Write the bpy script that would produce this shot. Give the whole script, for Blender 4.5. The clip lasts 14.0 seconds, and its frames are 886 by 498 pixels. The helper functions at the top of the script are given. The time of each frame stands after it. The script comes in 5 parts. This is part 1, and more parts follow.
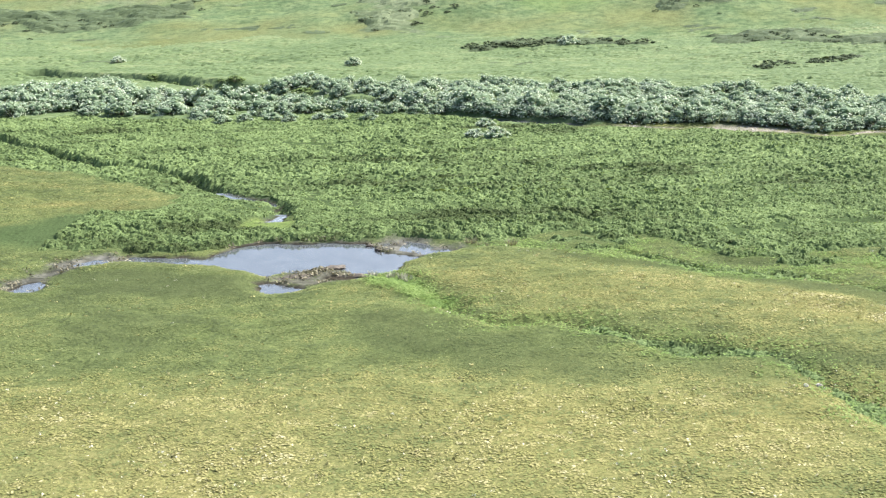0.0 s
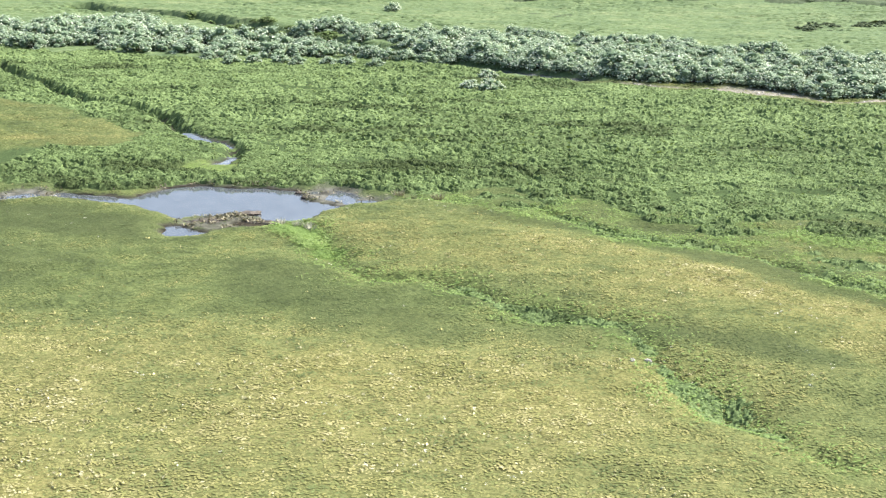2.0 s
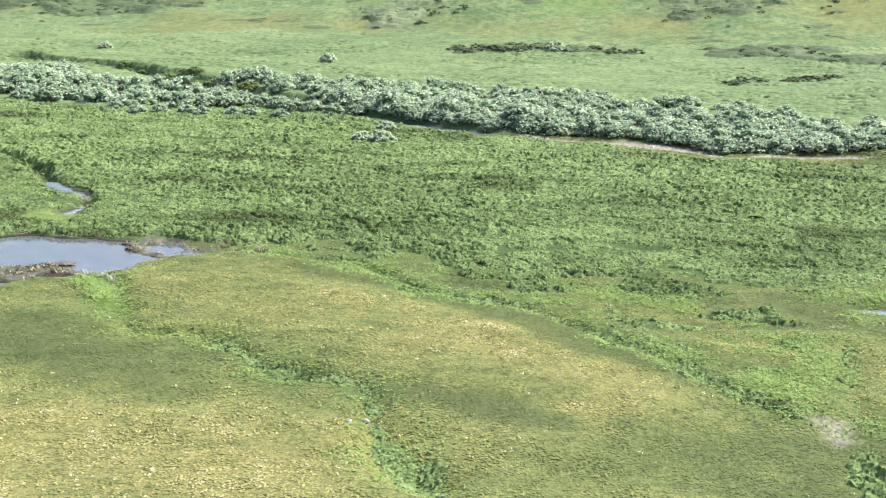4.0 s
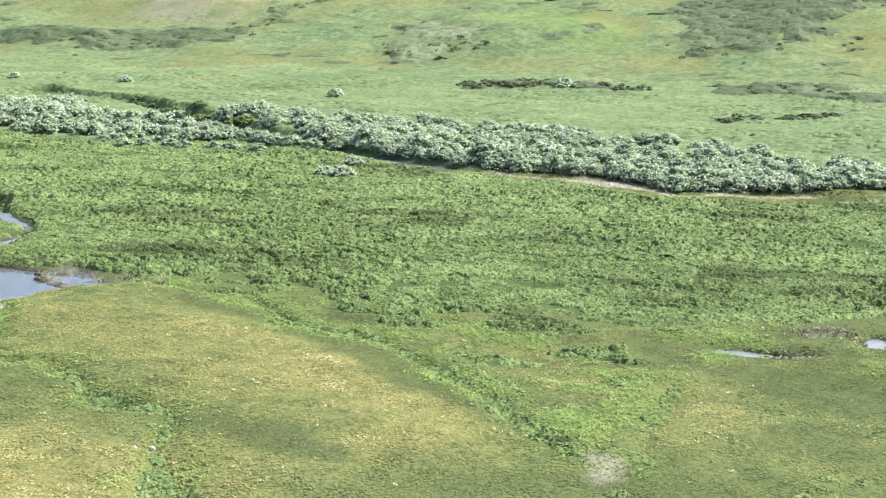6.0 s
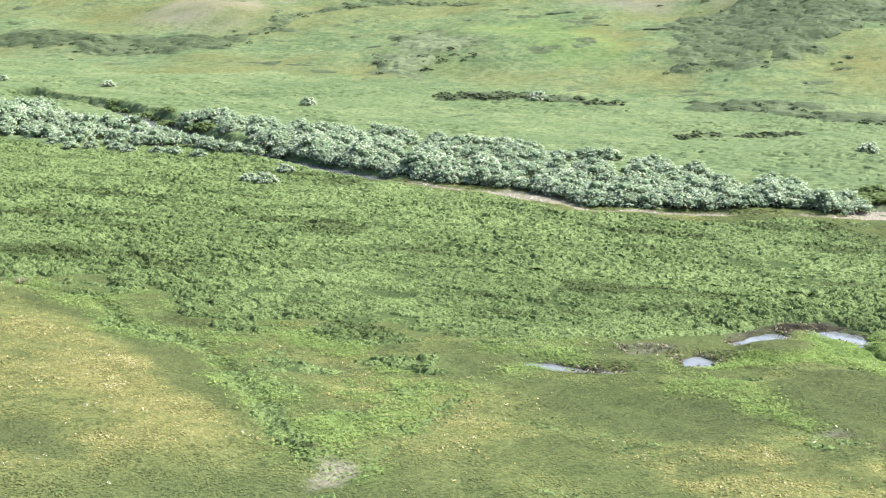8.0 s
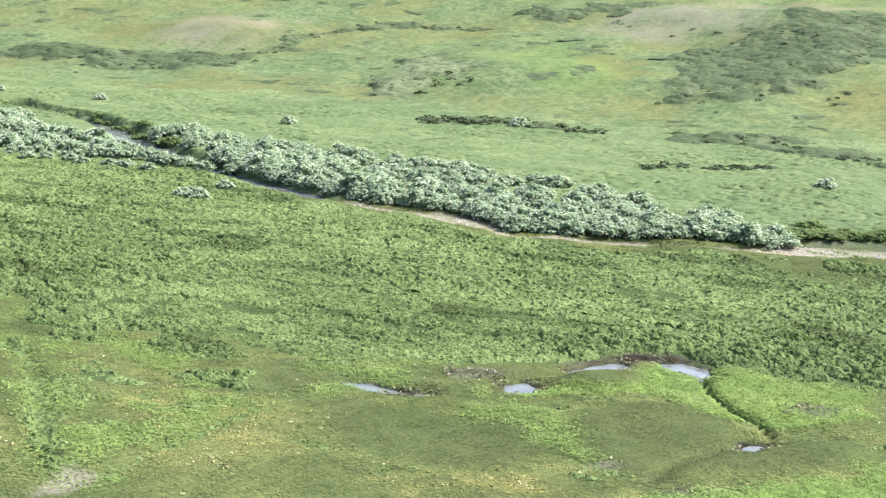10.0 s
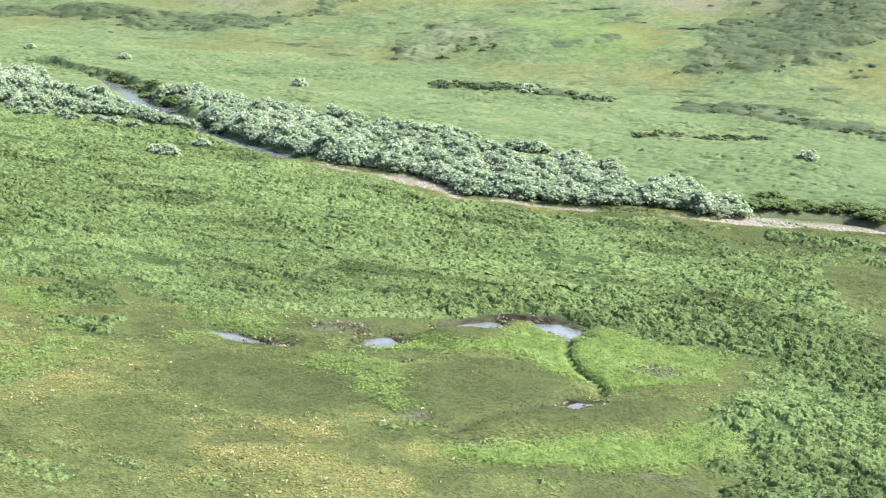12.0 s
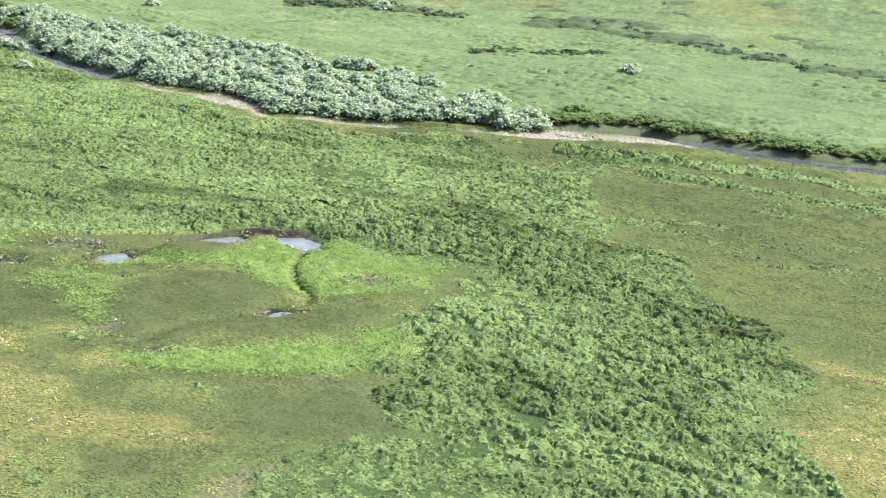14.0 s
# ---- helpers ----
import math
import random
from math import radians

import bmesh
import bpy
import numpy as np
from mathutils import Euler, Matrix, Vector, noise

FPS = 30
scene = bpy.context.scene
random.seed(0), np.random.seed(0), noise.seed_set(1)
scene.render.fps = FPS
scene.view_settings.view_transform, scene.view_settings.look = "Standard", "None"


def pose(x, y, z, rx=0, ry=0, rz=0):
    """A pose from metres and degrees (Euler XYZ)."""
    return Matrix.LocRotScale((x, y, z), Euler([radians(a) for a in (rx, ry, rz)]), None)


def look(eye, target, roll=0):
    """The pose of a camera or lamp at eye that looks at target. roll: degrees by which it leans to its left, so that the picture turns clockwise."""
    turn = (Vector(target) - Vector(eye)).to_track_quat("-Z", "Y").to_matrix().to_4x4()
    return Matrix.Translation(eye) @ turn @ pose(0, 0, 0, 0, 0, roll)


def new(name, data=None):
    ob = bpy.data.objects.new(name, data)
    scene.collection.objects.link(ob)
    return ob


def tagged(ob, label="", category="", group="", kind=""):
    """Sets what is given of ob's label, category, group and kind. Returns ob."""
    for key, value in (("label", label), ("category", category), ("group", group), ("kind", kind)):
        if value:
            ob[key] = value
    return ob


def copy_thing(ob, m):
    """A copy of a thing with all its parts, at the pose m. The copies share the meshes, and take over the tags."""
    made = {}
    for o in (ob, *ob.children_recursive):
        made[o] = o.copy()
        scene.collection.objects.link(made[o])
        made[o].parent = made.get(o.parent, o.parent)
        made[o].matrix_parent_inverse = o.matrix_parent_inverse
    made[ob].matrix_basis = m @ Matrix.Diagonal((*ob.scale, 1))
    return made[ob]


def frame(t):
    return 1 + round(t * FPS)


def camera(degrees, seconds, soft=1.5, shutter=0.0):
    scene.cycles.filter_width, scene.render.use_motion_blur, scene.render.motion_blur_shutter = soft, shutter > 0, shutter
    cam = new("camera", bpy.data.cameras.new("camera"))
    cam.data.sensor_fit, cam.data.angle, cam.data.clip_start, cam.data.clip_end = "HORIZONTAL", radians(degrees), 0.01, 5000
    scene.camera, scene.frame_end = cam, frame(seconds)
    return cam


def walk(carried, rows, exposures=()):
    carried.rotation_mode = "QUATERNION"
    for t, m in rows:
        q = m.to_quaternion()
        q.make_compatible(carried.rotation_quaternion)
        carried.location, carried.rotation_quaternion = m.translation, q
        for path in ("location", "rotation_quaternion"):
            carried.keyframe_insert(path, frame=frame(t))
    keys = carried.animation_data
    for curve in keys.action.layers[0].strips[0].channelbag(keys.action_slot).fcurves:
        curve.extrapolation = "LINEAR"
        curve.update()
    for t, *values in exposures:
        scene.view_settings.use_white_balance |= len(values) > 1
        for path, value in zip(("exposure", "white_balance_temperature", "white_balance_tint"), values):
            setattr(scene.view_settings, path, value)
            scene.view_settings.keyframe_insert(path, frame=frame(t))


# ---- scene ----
cam = camera(35.0, 14.0, soft=1.3)
PATH = [
    (0, (13.701, -83.824, 20.317), (13.549, -81.88, 19.871), -1.5),
    (0.5, (16.61, -83.138, 20.287), (16.382, -81.201, 19.844), -1.5),
    (1, (19.607, -82.38, 20.238), (19.328, -80.455, 19.777), -1.1),
    (1.5, (22.623, -81.785, 20.153), (22.318, -79.87, 19.663), -0.3),
    (2, (25.594, -80.954, 20.128), (25.282, -79.047, 19.613), 0.3),
    (2.5, (28.521, -80.153, 20.079), (28.211, -78.247, 19.559), 0.8),
    (3, (31.497, -79.238, 20.025), (31.183, -77.329, 19.519), 0.9),
    (3.5, (34.428, -78.331, 20.007), (34.106, -76.416, 19.528), 0.8),
    (4, (37.372, -77.428, 20.063), (37.03, -75.509, 19.618), 0.7),
    (4.2, (38.477, -77.066, 20.091), (38.124, -75.145, 19.66), 0.7),
    (6.3, (52.173, -76.436, 20.983), (51.687, -74.539, 20.58), 0.8),
    (6.5, (53.507, -76.206, 21.043), (53.013, -74.311, 20.634), 0.9),
    (7, (56.76, -75.523, 21.097), (56.249, -73.636, 20.678), 1.2),
    (7.5, (60.032, -74.627, 21.036), (59.501, -72.743, 20.625), 1.5),
    (8, (63.338, -73.789, 21.114), (62.782, -71.908, 20.726), 1.6),
    (8.2, (64.714, -73.678, 21.282), (64.146, -71.797, 20.906), 1.7),
    (10.3, (77.957, -68.966, 21.292), (77.292, -67.114, 20.933), 3.5),
    (10.5, (79.26, -68.79, 21.374), (78.584, -66.944, 21.004), 3.7),
    (11, (82.45, -68.071, 21.47), (81.744, -66.24, 21.083), 4.0),
    (11.5, (85.591, -67.386, 21.595), (84.851, -65.57, 21.2), 4.1),
    (12, (88.731, -66.715, 21.847), (87.966, -64.913, 21.438), 3.9),
    (12.5, (91.83, -66.22, 22.117), (91.062, -64.424, 21.687), 3.8),
    (13, (95.014, -65.781, 22.446), (94.267, -63.985, 21.979), 3.8),
    (13.5, (98.2, -65.294, 22.823), (97.491, -63.492, 22.322), 3.8),
    (14, (101.389, -64.752, 23.164), (100.719, -62.941, 22.646), 3.5),
]
walk(cam, [(t, look(eye, target, roll)) for t, eye, target, roll in PATH], [(0, 1.36, 6180, 10), (14, 1.36, 6180, 10)])

# ---- world and sun ----
SUN_AZ, SUN_EL = 60.0, 47.0   # degrees clockwise from +y, and above the horizon
world = bpy.data.worlds.new("sky")
scene.world = world
world.use_nodes = True
wn = world.node_tree.nodes
sky = wn.new("ShaderNodeTexSky")
sky.sky_type, sky.sun_disc = "NISHITA", False
sky.sun_elevation, sky.sun_rotation = radians(SUN_EL), radians(SUN_AZ)
sky.air_density, sky.dust_density = 1.0, 5.0
wn["Background"].inputs["Strength"].default_value = 0.14
world.node_tree.links.new(sky.outputs[0], wn["Background"].inputs["Color"])
sun_data = bpy.data.lights.new("sun", "SUN")
sun_data.energy, sun_data.angle, sun_data.color = 4.8, radians(0.6), (1.0, 0.95, 0.86)
sun = new("sun", sun_data)
to_sun = Vector((math.sin(radians(SUN_AZ)) * math.cos(radians(SUN_EL)), math.cos(radians(SUN_AZ)) * math.cos(radians(SUN_EL)), math.sin(radians(SUN_EL))))
sun.matrix_world = look(to_sun * 300, (0, 0, 0))

# ---- number helpers: noise and plan shapes on arrays ----
rng = np.random.default_rng(7)


def lattice(ix, iy, seed):
    n = (ix.astype(np.int64) * 374761393 + iy.astype(np.int64) * 668265263 + seed * 974711) & 0x7FFFFFFF
    n = ((n ^ (n >> 13)) * 1274126177) & 0x7FFFFFFF
    return ((n ^ (n >> 16)) & 0xFFFF) / 65535.0


def vnoise(x, y, size, seed):
    u, v = x / size, y / size
    iu, iv = np.floor(u), np.floor(v)
    fu, fv = u - iu, v - iv
    fu, fv = fu * fu * (3 - 2 * fu), fv * fv * (3 - 2 * fv)
    a, b = lattice(iu, iv, seed), lattice(iu + 1, iv, seed)
    c, d = lattice(iu, iv + 1, seed), lattice(iu + 1, iv + 1, seed)
    return (a * (1 - fu) + b * fu) * (1 - fv) + (c * (1 - fu) + d * fu) * fv


def fbm(x, y, size, seed, octaves=4):
    """Noise about 0, in -1 .. 1."""
    total, amp, norm = 0.0, 1.0, 0.0
    for k in range(octaves):
        c, s = math.cos(0.7 * k), math.sin(0.7 * k)
        total = total + amp * (vnoise(c * x - s * y, s * x + c * y, size / 2**k, seed + 17 * k) * 2 - 1)
        norm += amp
        amp *= 0.55
    return total / norm * 1.6


def smooth(a, b, v):
    t = np.clip((v - a) / (b - a), 0, 1)
    return t * t * (3 - 2 * t)


def line_distance(x, y, pts, closed=False):
    best = np.full(x.shape, 1e9)
    ends = pts[1:] + ([pts[0]] if closed else [])
    for (ax, ay), (bx, by) in zip(pts, ends):
        dx, dy = bx - ax, by - ay
        t = np.clip(((x - ax) * dx + (y - ay) * dy) / (dx * dx + dy * dy + 1e-9), 0, 1)
        best = np.minimum(best, (x - ax - t * dx) ** 2 + (y - ay - t * dy) ** 2)
    return np.sqrt(best)


def outline_distance(x, y, pts):
    """Distance to a closed outline, negative inside."""
    inside = np.zeros(x.shape, bool)
    for (ax, ay), (bx, by) in zip(pts, pts[1:] + [pts[0]]):
        cross = (ay > y) != (by > y)
        inside ^= cross & (x < (bx - ax) * (y - ay) / ((by - ay) if by != ay else 1e-9) + ax)
    d = line_distance(x, y, pts, True)
    return np.where(inside, -d, d)


def region(x, y, pts, soft, rough=0.5, size=2.0, seed=3):
    """1 inside an outline, 0 outside, with a soft and ragged rim."""
    x, y = np.asarray(x, float), np.asarray(y, float)
    out = np.zeros(x.shape)
    xs, ys = [p[0] for p in pts], [p[1] for p in pts]
    m = soft + rough + 1
    near = (x > min(xs) - m) & (x < max(xs) + m) & (y > min(ys) - m) & (y < max(ys) + m)
    if near.any():
        d = outline_distance(x[near], y[near], pts) + rough * fbm(x[near], y[near], size, seed)
        out[near] = 1 - smooth(-soft, soft, d)
    return out


def clumps(x, y, size, seed):
    """Rounded cushions on uneven cells: their height, 0 to 1, and a number of its own for each cushion."""
    u, v = x / size, y / size
    iu, iv = np.floor(u), np.floor(v)
    best, mark = np.zeros(np.shape(x)), np.full(np.shape(x), 0.5)
    for di in (-1, 0, 1):
        for dj in (-1, 0, 1):
            cu, cv = iu + di, iv + dj
            wide = 0.52 + 0.42 * lattice(cu, cv, seed + 2)
            d = ((u - cu - lattice(cu, cv, seed)) ** 2 + (v - cv - lattice(cu, cv, seed + 1)) ** 2) / wide**2
            h = (0.5 + 0.5 * lattice(cu, cv, seed + 3)) * np.sqrt(np.clip(1 - d, 0, 1))
            more = h > best
            best, mark = np.where(more, h, best), np.where(more, lattice(cu, cv, seed + 4), mark)
    return best, mark


def ribbon(x, y, pts, width, soft, rough=0.3, size=2.0, seed=5):
    d = line_distance(x, y, pts) + rough * fbm(x, y, size, seed)
    return 1 - smooth(width / 2 - soft / 2, width / 2 + soft / 2, d)


# ---- the plan ----
POND = [(-13.5, 2.9), (-10.4, 2.8), (-8.2, 2.2), (-7.3, 5.2), (-6.0, 6.5), (-2.1, 6.4), (1.4, 6.5), (2.2, 5.2), (3.2, 3.3), (5.4, 2.3), (4.4, 0.8),
        (4.2, -1.5), (2.8, -2.9), (1.0, -1.0), (-0.7, -0.3), (-3.3, -2.6), (-4.7, -1.4), (-7.6, 0.6), (-10.3, 1.3), (-13.0, 1.8)]
ARM_POOL = [(-18.1, -5.4), (-17.6, -3.2), (-16.8, -3.6), (-16.6, -5.4), (-17.2, -6.2)]
ARM_MUD = [(-19.0, -6.4), (-18.6, -2.5), (-17.8, 1.3), (-15.5, 3.0), (-13.2, 3.2), (-13.0, 1.6), (-15.8, 0.2), (-16.8, -2.0), (-16.2, -6.6)]
POND_LOBE = [(-3.4, -4.2), (-2.0, -4.5), (-0.6, -5.3), (-0.7, -6.4), (-2.2, -6.9), (-3.2, -5.8)]
POND_CUT = [(0.2, -2.6), (1.2, -2.0), (2.4, -2.9), (1.6, -3.7), (0.3, -3.3)]
ISLE = [(-3.5, -3.3), (-2.6, -2.9), (-0.7, -0.6), (1.0, -0.9), (2.6, -3.2), (1.5, -4.6), (-0.5, -5.2), (-2.0, -4.5)]
MUDFLAT = [(1.5, 6.5), (4.4, 7.6), (8.0, 4.4), (7.2, 3.0), (5.2, 2.0), (3.0, 3.0), (2.0, 5.0)]
SMALL_POOL = [(-7.0, 13.4), (-5.8, 15.8), (-5.2, 13.4), (-6.2, 12.6)]
CREEK = [(-6.0, 16.5), (-6.3, 18.1), (-7.1, 20.3), (-9.7, 22.0), (-13.3, 26.0), (-16.5, 31.4), (-22.2, 36.1), (-26.1, 37.2),
         (-29.9, 40.9), (-34.4, 46.9), (-38.1, 50.1), (-46.0, 60.0)]
CREEK_POOL = [(-12.3, 24.7), (-9.7, 22.5), (-7.6, 20.9), (-7.6, 20.2), (-9.8, 21.6), (-12.3, 24.0)]
RILL = [(4.6, -3.8), (6.3, -6.5), (8.0, -9.9), (9.6, -13.3), (11.4, -14.8), (14.2, -14.6), (16.3, -17.0), (19.3, -19.2), (22.3, -20.6),
        (23.9, -21.3), (25.1, -24.4), (26.6, -28.5), (28.2, -31.0), (31.5, -35.0)]
RILL_EAST = [(9.5, 4.6), (18.0, 2.8), (23.0, -2.8), (29.1, -5.3), (33.9, -10.5), (38.2, -16.6), (41.6, -19.8), (44.0, -21.6)]
MUD_SPOT = [(42.3, -20.5), (43.8, -20.7), (44.4, -21.3), (44.3, -23.4), (43.6, -24.3), (43.2, -22.4)]
POOL_WEST = [(46.6, -0.7), (48.2, -0.5), (49.8, -0.7), (51.6, -0.8), (50.2, -1.4), (48.6, -1.5)]
POOL_MID = [(54.6, 3.2), (55.5, 4.3), (56.8, 3.7), (56.5, 2.2), (55.2, 1.9)]
POOL_ARC = [(57.2, 7.8), (57.9, 10.0), (59.2, 11.6), (60.2, 11.0), (59.2, 9.2), (58.0, 7.2)]
POOL_BEND = [(60.8, 12.8), (62.6, 13.7), (64.2, 12.9), (64.9, 11.2), (63.6, 10.9), (62.0, 11.8)]
PEAT_BANK = [(56.8, 8.8), (57.7, 11.1), (59.6, 13.1), (62.0, 14.5), (64.4, 14.0), (62.6, 13.7), (60.8, 12.8), (60.0, 11.4), (59.0, 11.8), (57.8, 10.2)]
RILL_SOUTH = [(45.4, -9.0), (45.0, -13.0), (44.8, -17.0), (44.7, -20.5), (44.4, -24.5), (44.6, -31.0)]
LUSH_MUD = [(39.6, -16.9), (41.3, -15.2), (43.2, -16.6), (42.8, -19.2), (41.0, -18.6)]
SHORE_BELT = [(-13.5, 4.4), (-9.4, 4.6), (-7.6, 6.8), (-5.2, 7.8), (0.0, 7.6), (3.6, 8.6), (8.0, 7.0)]
POOL_MEADOW = [(-8.2, 9.4), (-4.2, 9.4), (-4.4, 13.6), (-5.0, 15.0), (-7.6, 14.0)]
BRUSH_EAST = [(35.0, -28.8), (37.0, -31.0), (39.5, -34.0), (42.0, -37.5)]
HUMP = [(57.2, 4.5), (58.2, 6.6), (60.0, 7.6), (61.9, 7.8), (61.8, 5.7), (59.8, 3.7)]
DITCH = [(64.2, 11.4), (64.5, 10.0), (65.5, 6.9), (67.0, 4.2), (68.8, 2.5), (69.6, 0.6), (68.9, -1.8), (66.4, -6.6), (65.6, -9.6)]
POOL_SOUTH = [(68.5, -1.0), (69.6, -0.4), (70.0, -0.7), (69.2, -1.4), (68.8, -2.3)]
STREAM = [(-60.0, 114.0), (-42.0, 105.5), (-33.0, 99.5), (-23.0, 90.0), (-13.0, 81.0), (-3.5, 73.2), (4.0, 67.8), (9.5, 64.4), (16.0, 60.8)]
GRAVEL_BED = [(14.0, 61.6), (19.0, 59.2), (25.0, 57.0), (31.0, 57.2), (36.5, 54.2), (40.0, 50.8), (48.0, 52.6), (56.0, 54.6), (62.6, 57.0), (70.0, 59.6), (78.0, 61.2)]
STREAM_EAST = [(61.0, 60.8), (66.0, 63.4), (72.0, 64.8), (78.0, 64.4), (84.0, 62.0), (92.0, 61.6), (104.0, 63.6), (125.0, 70.0), (160.0, 78.0)]
GRAVEL_EAST = [(60.5, 59.2), (64, 61.0), (67.1, 62.4), (77.5, 63.6), (78.8, 62.4), (72, 59.6), (67.5, 57.9), (61.5, 57.9)]
WILLOW_EAST = [(-24, 93), (-14, 83), (-4, 75.5), (6, 69), (13, 65.2), (19, 62.2), (25, 59.6), (32, 60.2), (36, 57.6), (40.5, 53.2), (48, 55), (56, 57.4),
               (64.5, 60.2), (61, 65.5), (52, 72.5), (44, 78), (33, 83), (18, 89), (2, 91), (-10, 92.5), (-18, 96)]
WILLOW_WEST = [(-74, 76), (-48, 70.5), (-42, 71.5), (-33, 70.5), (-23, 66), (-14, 68), (-11.5, 71.5), (-20.5, 77.5), (-30, 84.5), (-40, 92), (-44, 91), (-58, 91), (-74, 96)]
DRY_WEST = [(-48, 40), (-36, 37.5), (-27.5, 33.2), (-20.3, 27.9), (-13.8, 22.0), (-14.3, 16.5), (-21.4, 14.8), (-30, 9.5), (-48, 10)]
SHRUB_SOUTH_RIM = [(-80, 9), (-24, 6), (-17, 4), (-12, 5.2), (-8, 6.2), (-5, 8.2), (4, 8.3), (8.5, 5.6), (17.5, 4.0), (22.8, -1.8), (29, -4.6),
                   (34, -9.6), (38.4, -15.6), (42.2, -18.8), (45.5, -9.5), (46.4, 1.2), (52.4, 5.8), (56.4, 10.4), (60, 13.8), (65, 13.4), (74.0, 11.8),
                   (75.3, 7.5), (75.0, 0.7), (76.6, -4.4), (79.5, -9.4), (81, -13), (78.5, -18), (78, -24), (88, -26), (97, -19), (101, -12), (97.5, -8.4), (96, -3.8), (95.5, 3), (92.8, 8.0), (90, 11.5), (88, 16), (82, 25), (76, 34), (70, 44),
                   (60, 50), (48, 48.5), (40, 48), (33, 53), (18, 57), (8, 61), (-8, 72), (-24, 66), (-44, 71), (-80, 74)]
MOSS_EAST = [(46, 49.5), (56, 53.0), (64, 56.2), (76, 58.5), (84, 57), (92, 54), (100, 47), (110, 30), (106, 14), (98, 3), (95, 8), (88, 20), (80, 31), (72, 38), (62, 42), (54, 45)]
OLIVE_HEART = [(61.0, -6.5), (59.5, -0.6), (63.0, 2.6), (65.8, 3.0), (68.2, -0.6), (70.5, -0.2), (73.5, 0.6), (72.2, -4.0), (69.0, -6.4), (67.4, -9.2), (65.0, -10.2)]
LUSH_NORTH = [(56.2, 1.4), (57.6, 3.6), (61.2, 7.2), (61.4, 11.6), (64.7, 12.6), (68.6, 12.2), (74.0, 11.6), (74.0, 6.7), (70.0, 2.4), (65.8, 3.0), (61.6, 4.6), (58.8, 2.2), (57.0, 0.6)]
LUSH_SOUTH = [(66.5, -12.2), (69.4, -9.0), (72.0, -6.2), (75.2, -2.0), (77.2, -2.4), (77.8, -5.4), (76.0, -8.6), (72.0, -11.2), (68.6, -12.6)]
LUSH_POND = [(2.6, -3.4), (4.6, -2.8), (5.6, -4.0), (6.8, -6.6), (8.6, -9.8), (7.4, -10.6), (5.0, -7.2), (3.0, -5.2)]
BROWN_SPOT = [(69.3, 5.7), (71.0, 7.6), (73.2, 7.4), (71.8, 5.2), (70.1, 4.7)]
BROW = [(6.5, -3.5), (11.7, 2.4), (21.0, -2.0), (31.0, -9.0), (36.5, -15.3), (38.5, -21.5), (31.0, -29.0), (24.8, -22.0), (16.5, -15.5), (10.5, -12.5)]
MOSS_WEST = [(42, -4.6), (41.0, 0.6), (44.3, 0.6), (47.5, -2.4), (52, -3.4), (58, -3), (60, -6), (56, -12), (50, -11), (46, -7)]

LOW_MAT = [(9, 5.4), (13, 8.6), (19, 8.0), (24, 5.0), (28, 3.6), (32.4, 3.2), (37.5, 4.5), (41.5, 3.5), (46.5, 4.0), (49.5, 4.5), (48.6, -1.7), (46.9, -5), (45.6, -11.4), (44.8, -14.4), (44.6, -18.8), (42.2, -20.2), (35.5, -12.4), (31.0, -7.4), (27, -4.6)]
LOW_EAST = [(76, -12), (82, -12.5), (88, -15), (94, -24), (80, -30), (74, -20)]
LUSH_WEST = [(54.7, -2.7), (55.5, -0.3), (58.5, -1.2), (61.2, -5.2), (62.9, -9.1), (60.7, -8.2), (58.1, -5.5)]
DIPS = [(63.4, -8.8, 0.7, 0.5), (66.8, -10.3, 1.1, 0.5), (76.2, -9.9, 1.5, 0.5), (80.6, -12.6, 0.8, 0.8)]
MOSS_POOLS = [(45.8, -0.5), (53.0, 2.0), (57.2, 6.5), (57.2, 10.2), (52.4, 6.2), (46.2, 1.8)]
MOSS_POND = [(-17.2, -2.4), (-11.8, -0.6), (-4.2, -4.4), (-2.1, -9.2), (-7.6, -9.1), (-13.9, -7.7)]
MOSS_RILL = [(2.5, -12.8), (7.3, -12.9), (9.7, -16.2), (14.4, -19.8), (18.5, -22.0), (15.0, -25.0), (10.0, -22.5), (5.6, -18.9)]
MOSS_RILL_EAST = [(17.9, -18.4), (22.3, -20.0), (25.3, -21.2), (29.9, -22.0), (34.5, -25.2), (32.3, -26.2), (27.6, -24.6), (24.6, -23.4), (19.9, -20.6)]
MOSS_BROW = [(10.6, 2.4), (19.0, 1.6), (23.4, -2.6), (29.7, -6.4), (35.5, -13.0), (38.0, -17.3), (33.6, -16.0), (28.0, -9.8), (20.5, -3.8), (13.0, 0.0)]
MOSS_SOUTH = [(52.9, -7.6), (57.3, -3.4), (61.7, -7.0), (59.0, -11.7), (55.3, -12.2)]
MOSS_CORNER = [(72.1, -13.7), (73.6, -11.7), (76.6, -10.3), (79.4, -11.2), (80.4, -13.9), (79.3, -15.9), (76.9, -17.3), (74.4, -17.5)]
MOUND_SOUTH = [(70.6, -21.4), (72.2, -20.8), (75.2, -21.6), (76.0, -23.4), (73.0, -24.0)]
STRAW_EAST = [(67.5, -19.4), (70.5, -18.0), (73.5, -17.6), (74.5, -18.8), (72.2, -20.4), (69.0, -21.2)]
BAND_NORTH = [(69.0, 52.2), (77.0, 53.4), (83.6, 52.8), (90.0, 52.2), (96.0, 50.6), (110.0, 48.0)]
BAND_SOUTH = [(78.0, 46.6), (84.0, 45.9), (89.4, 44.8), (96.5, 44.8), (110.0, 43.0)]
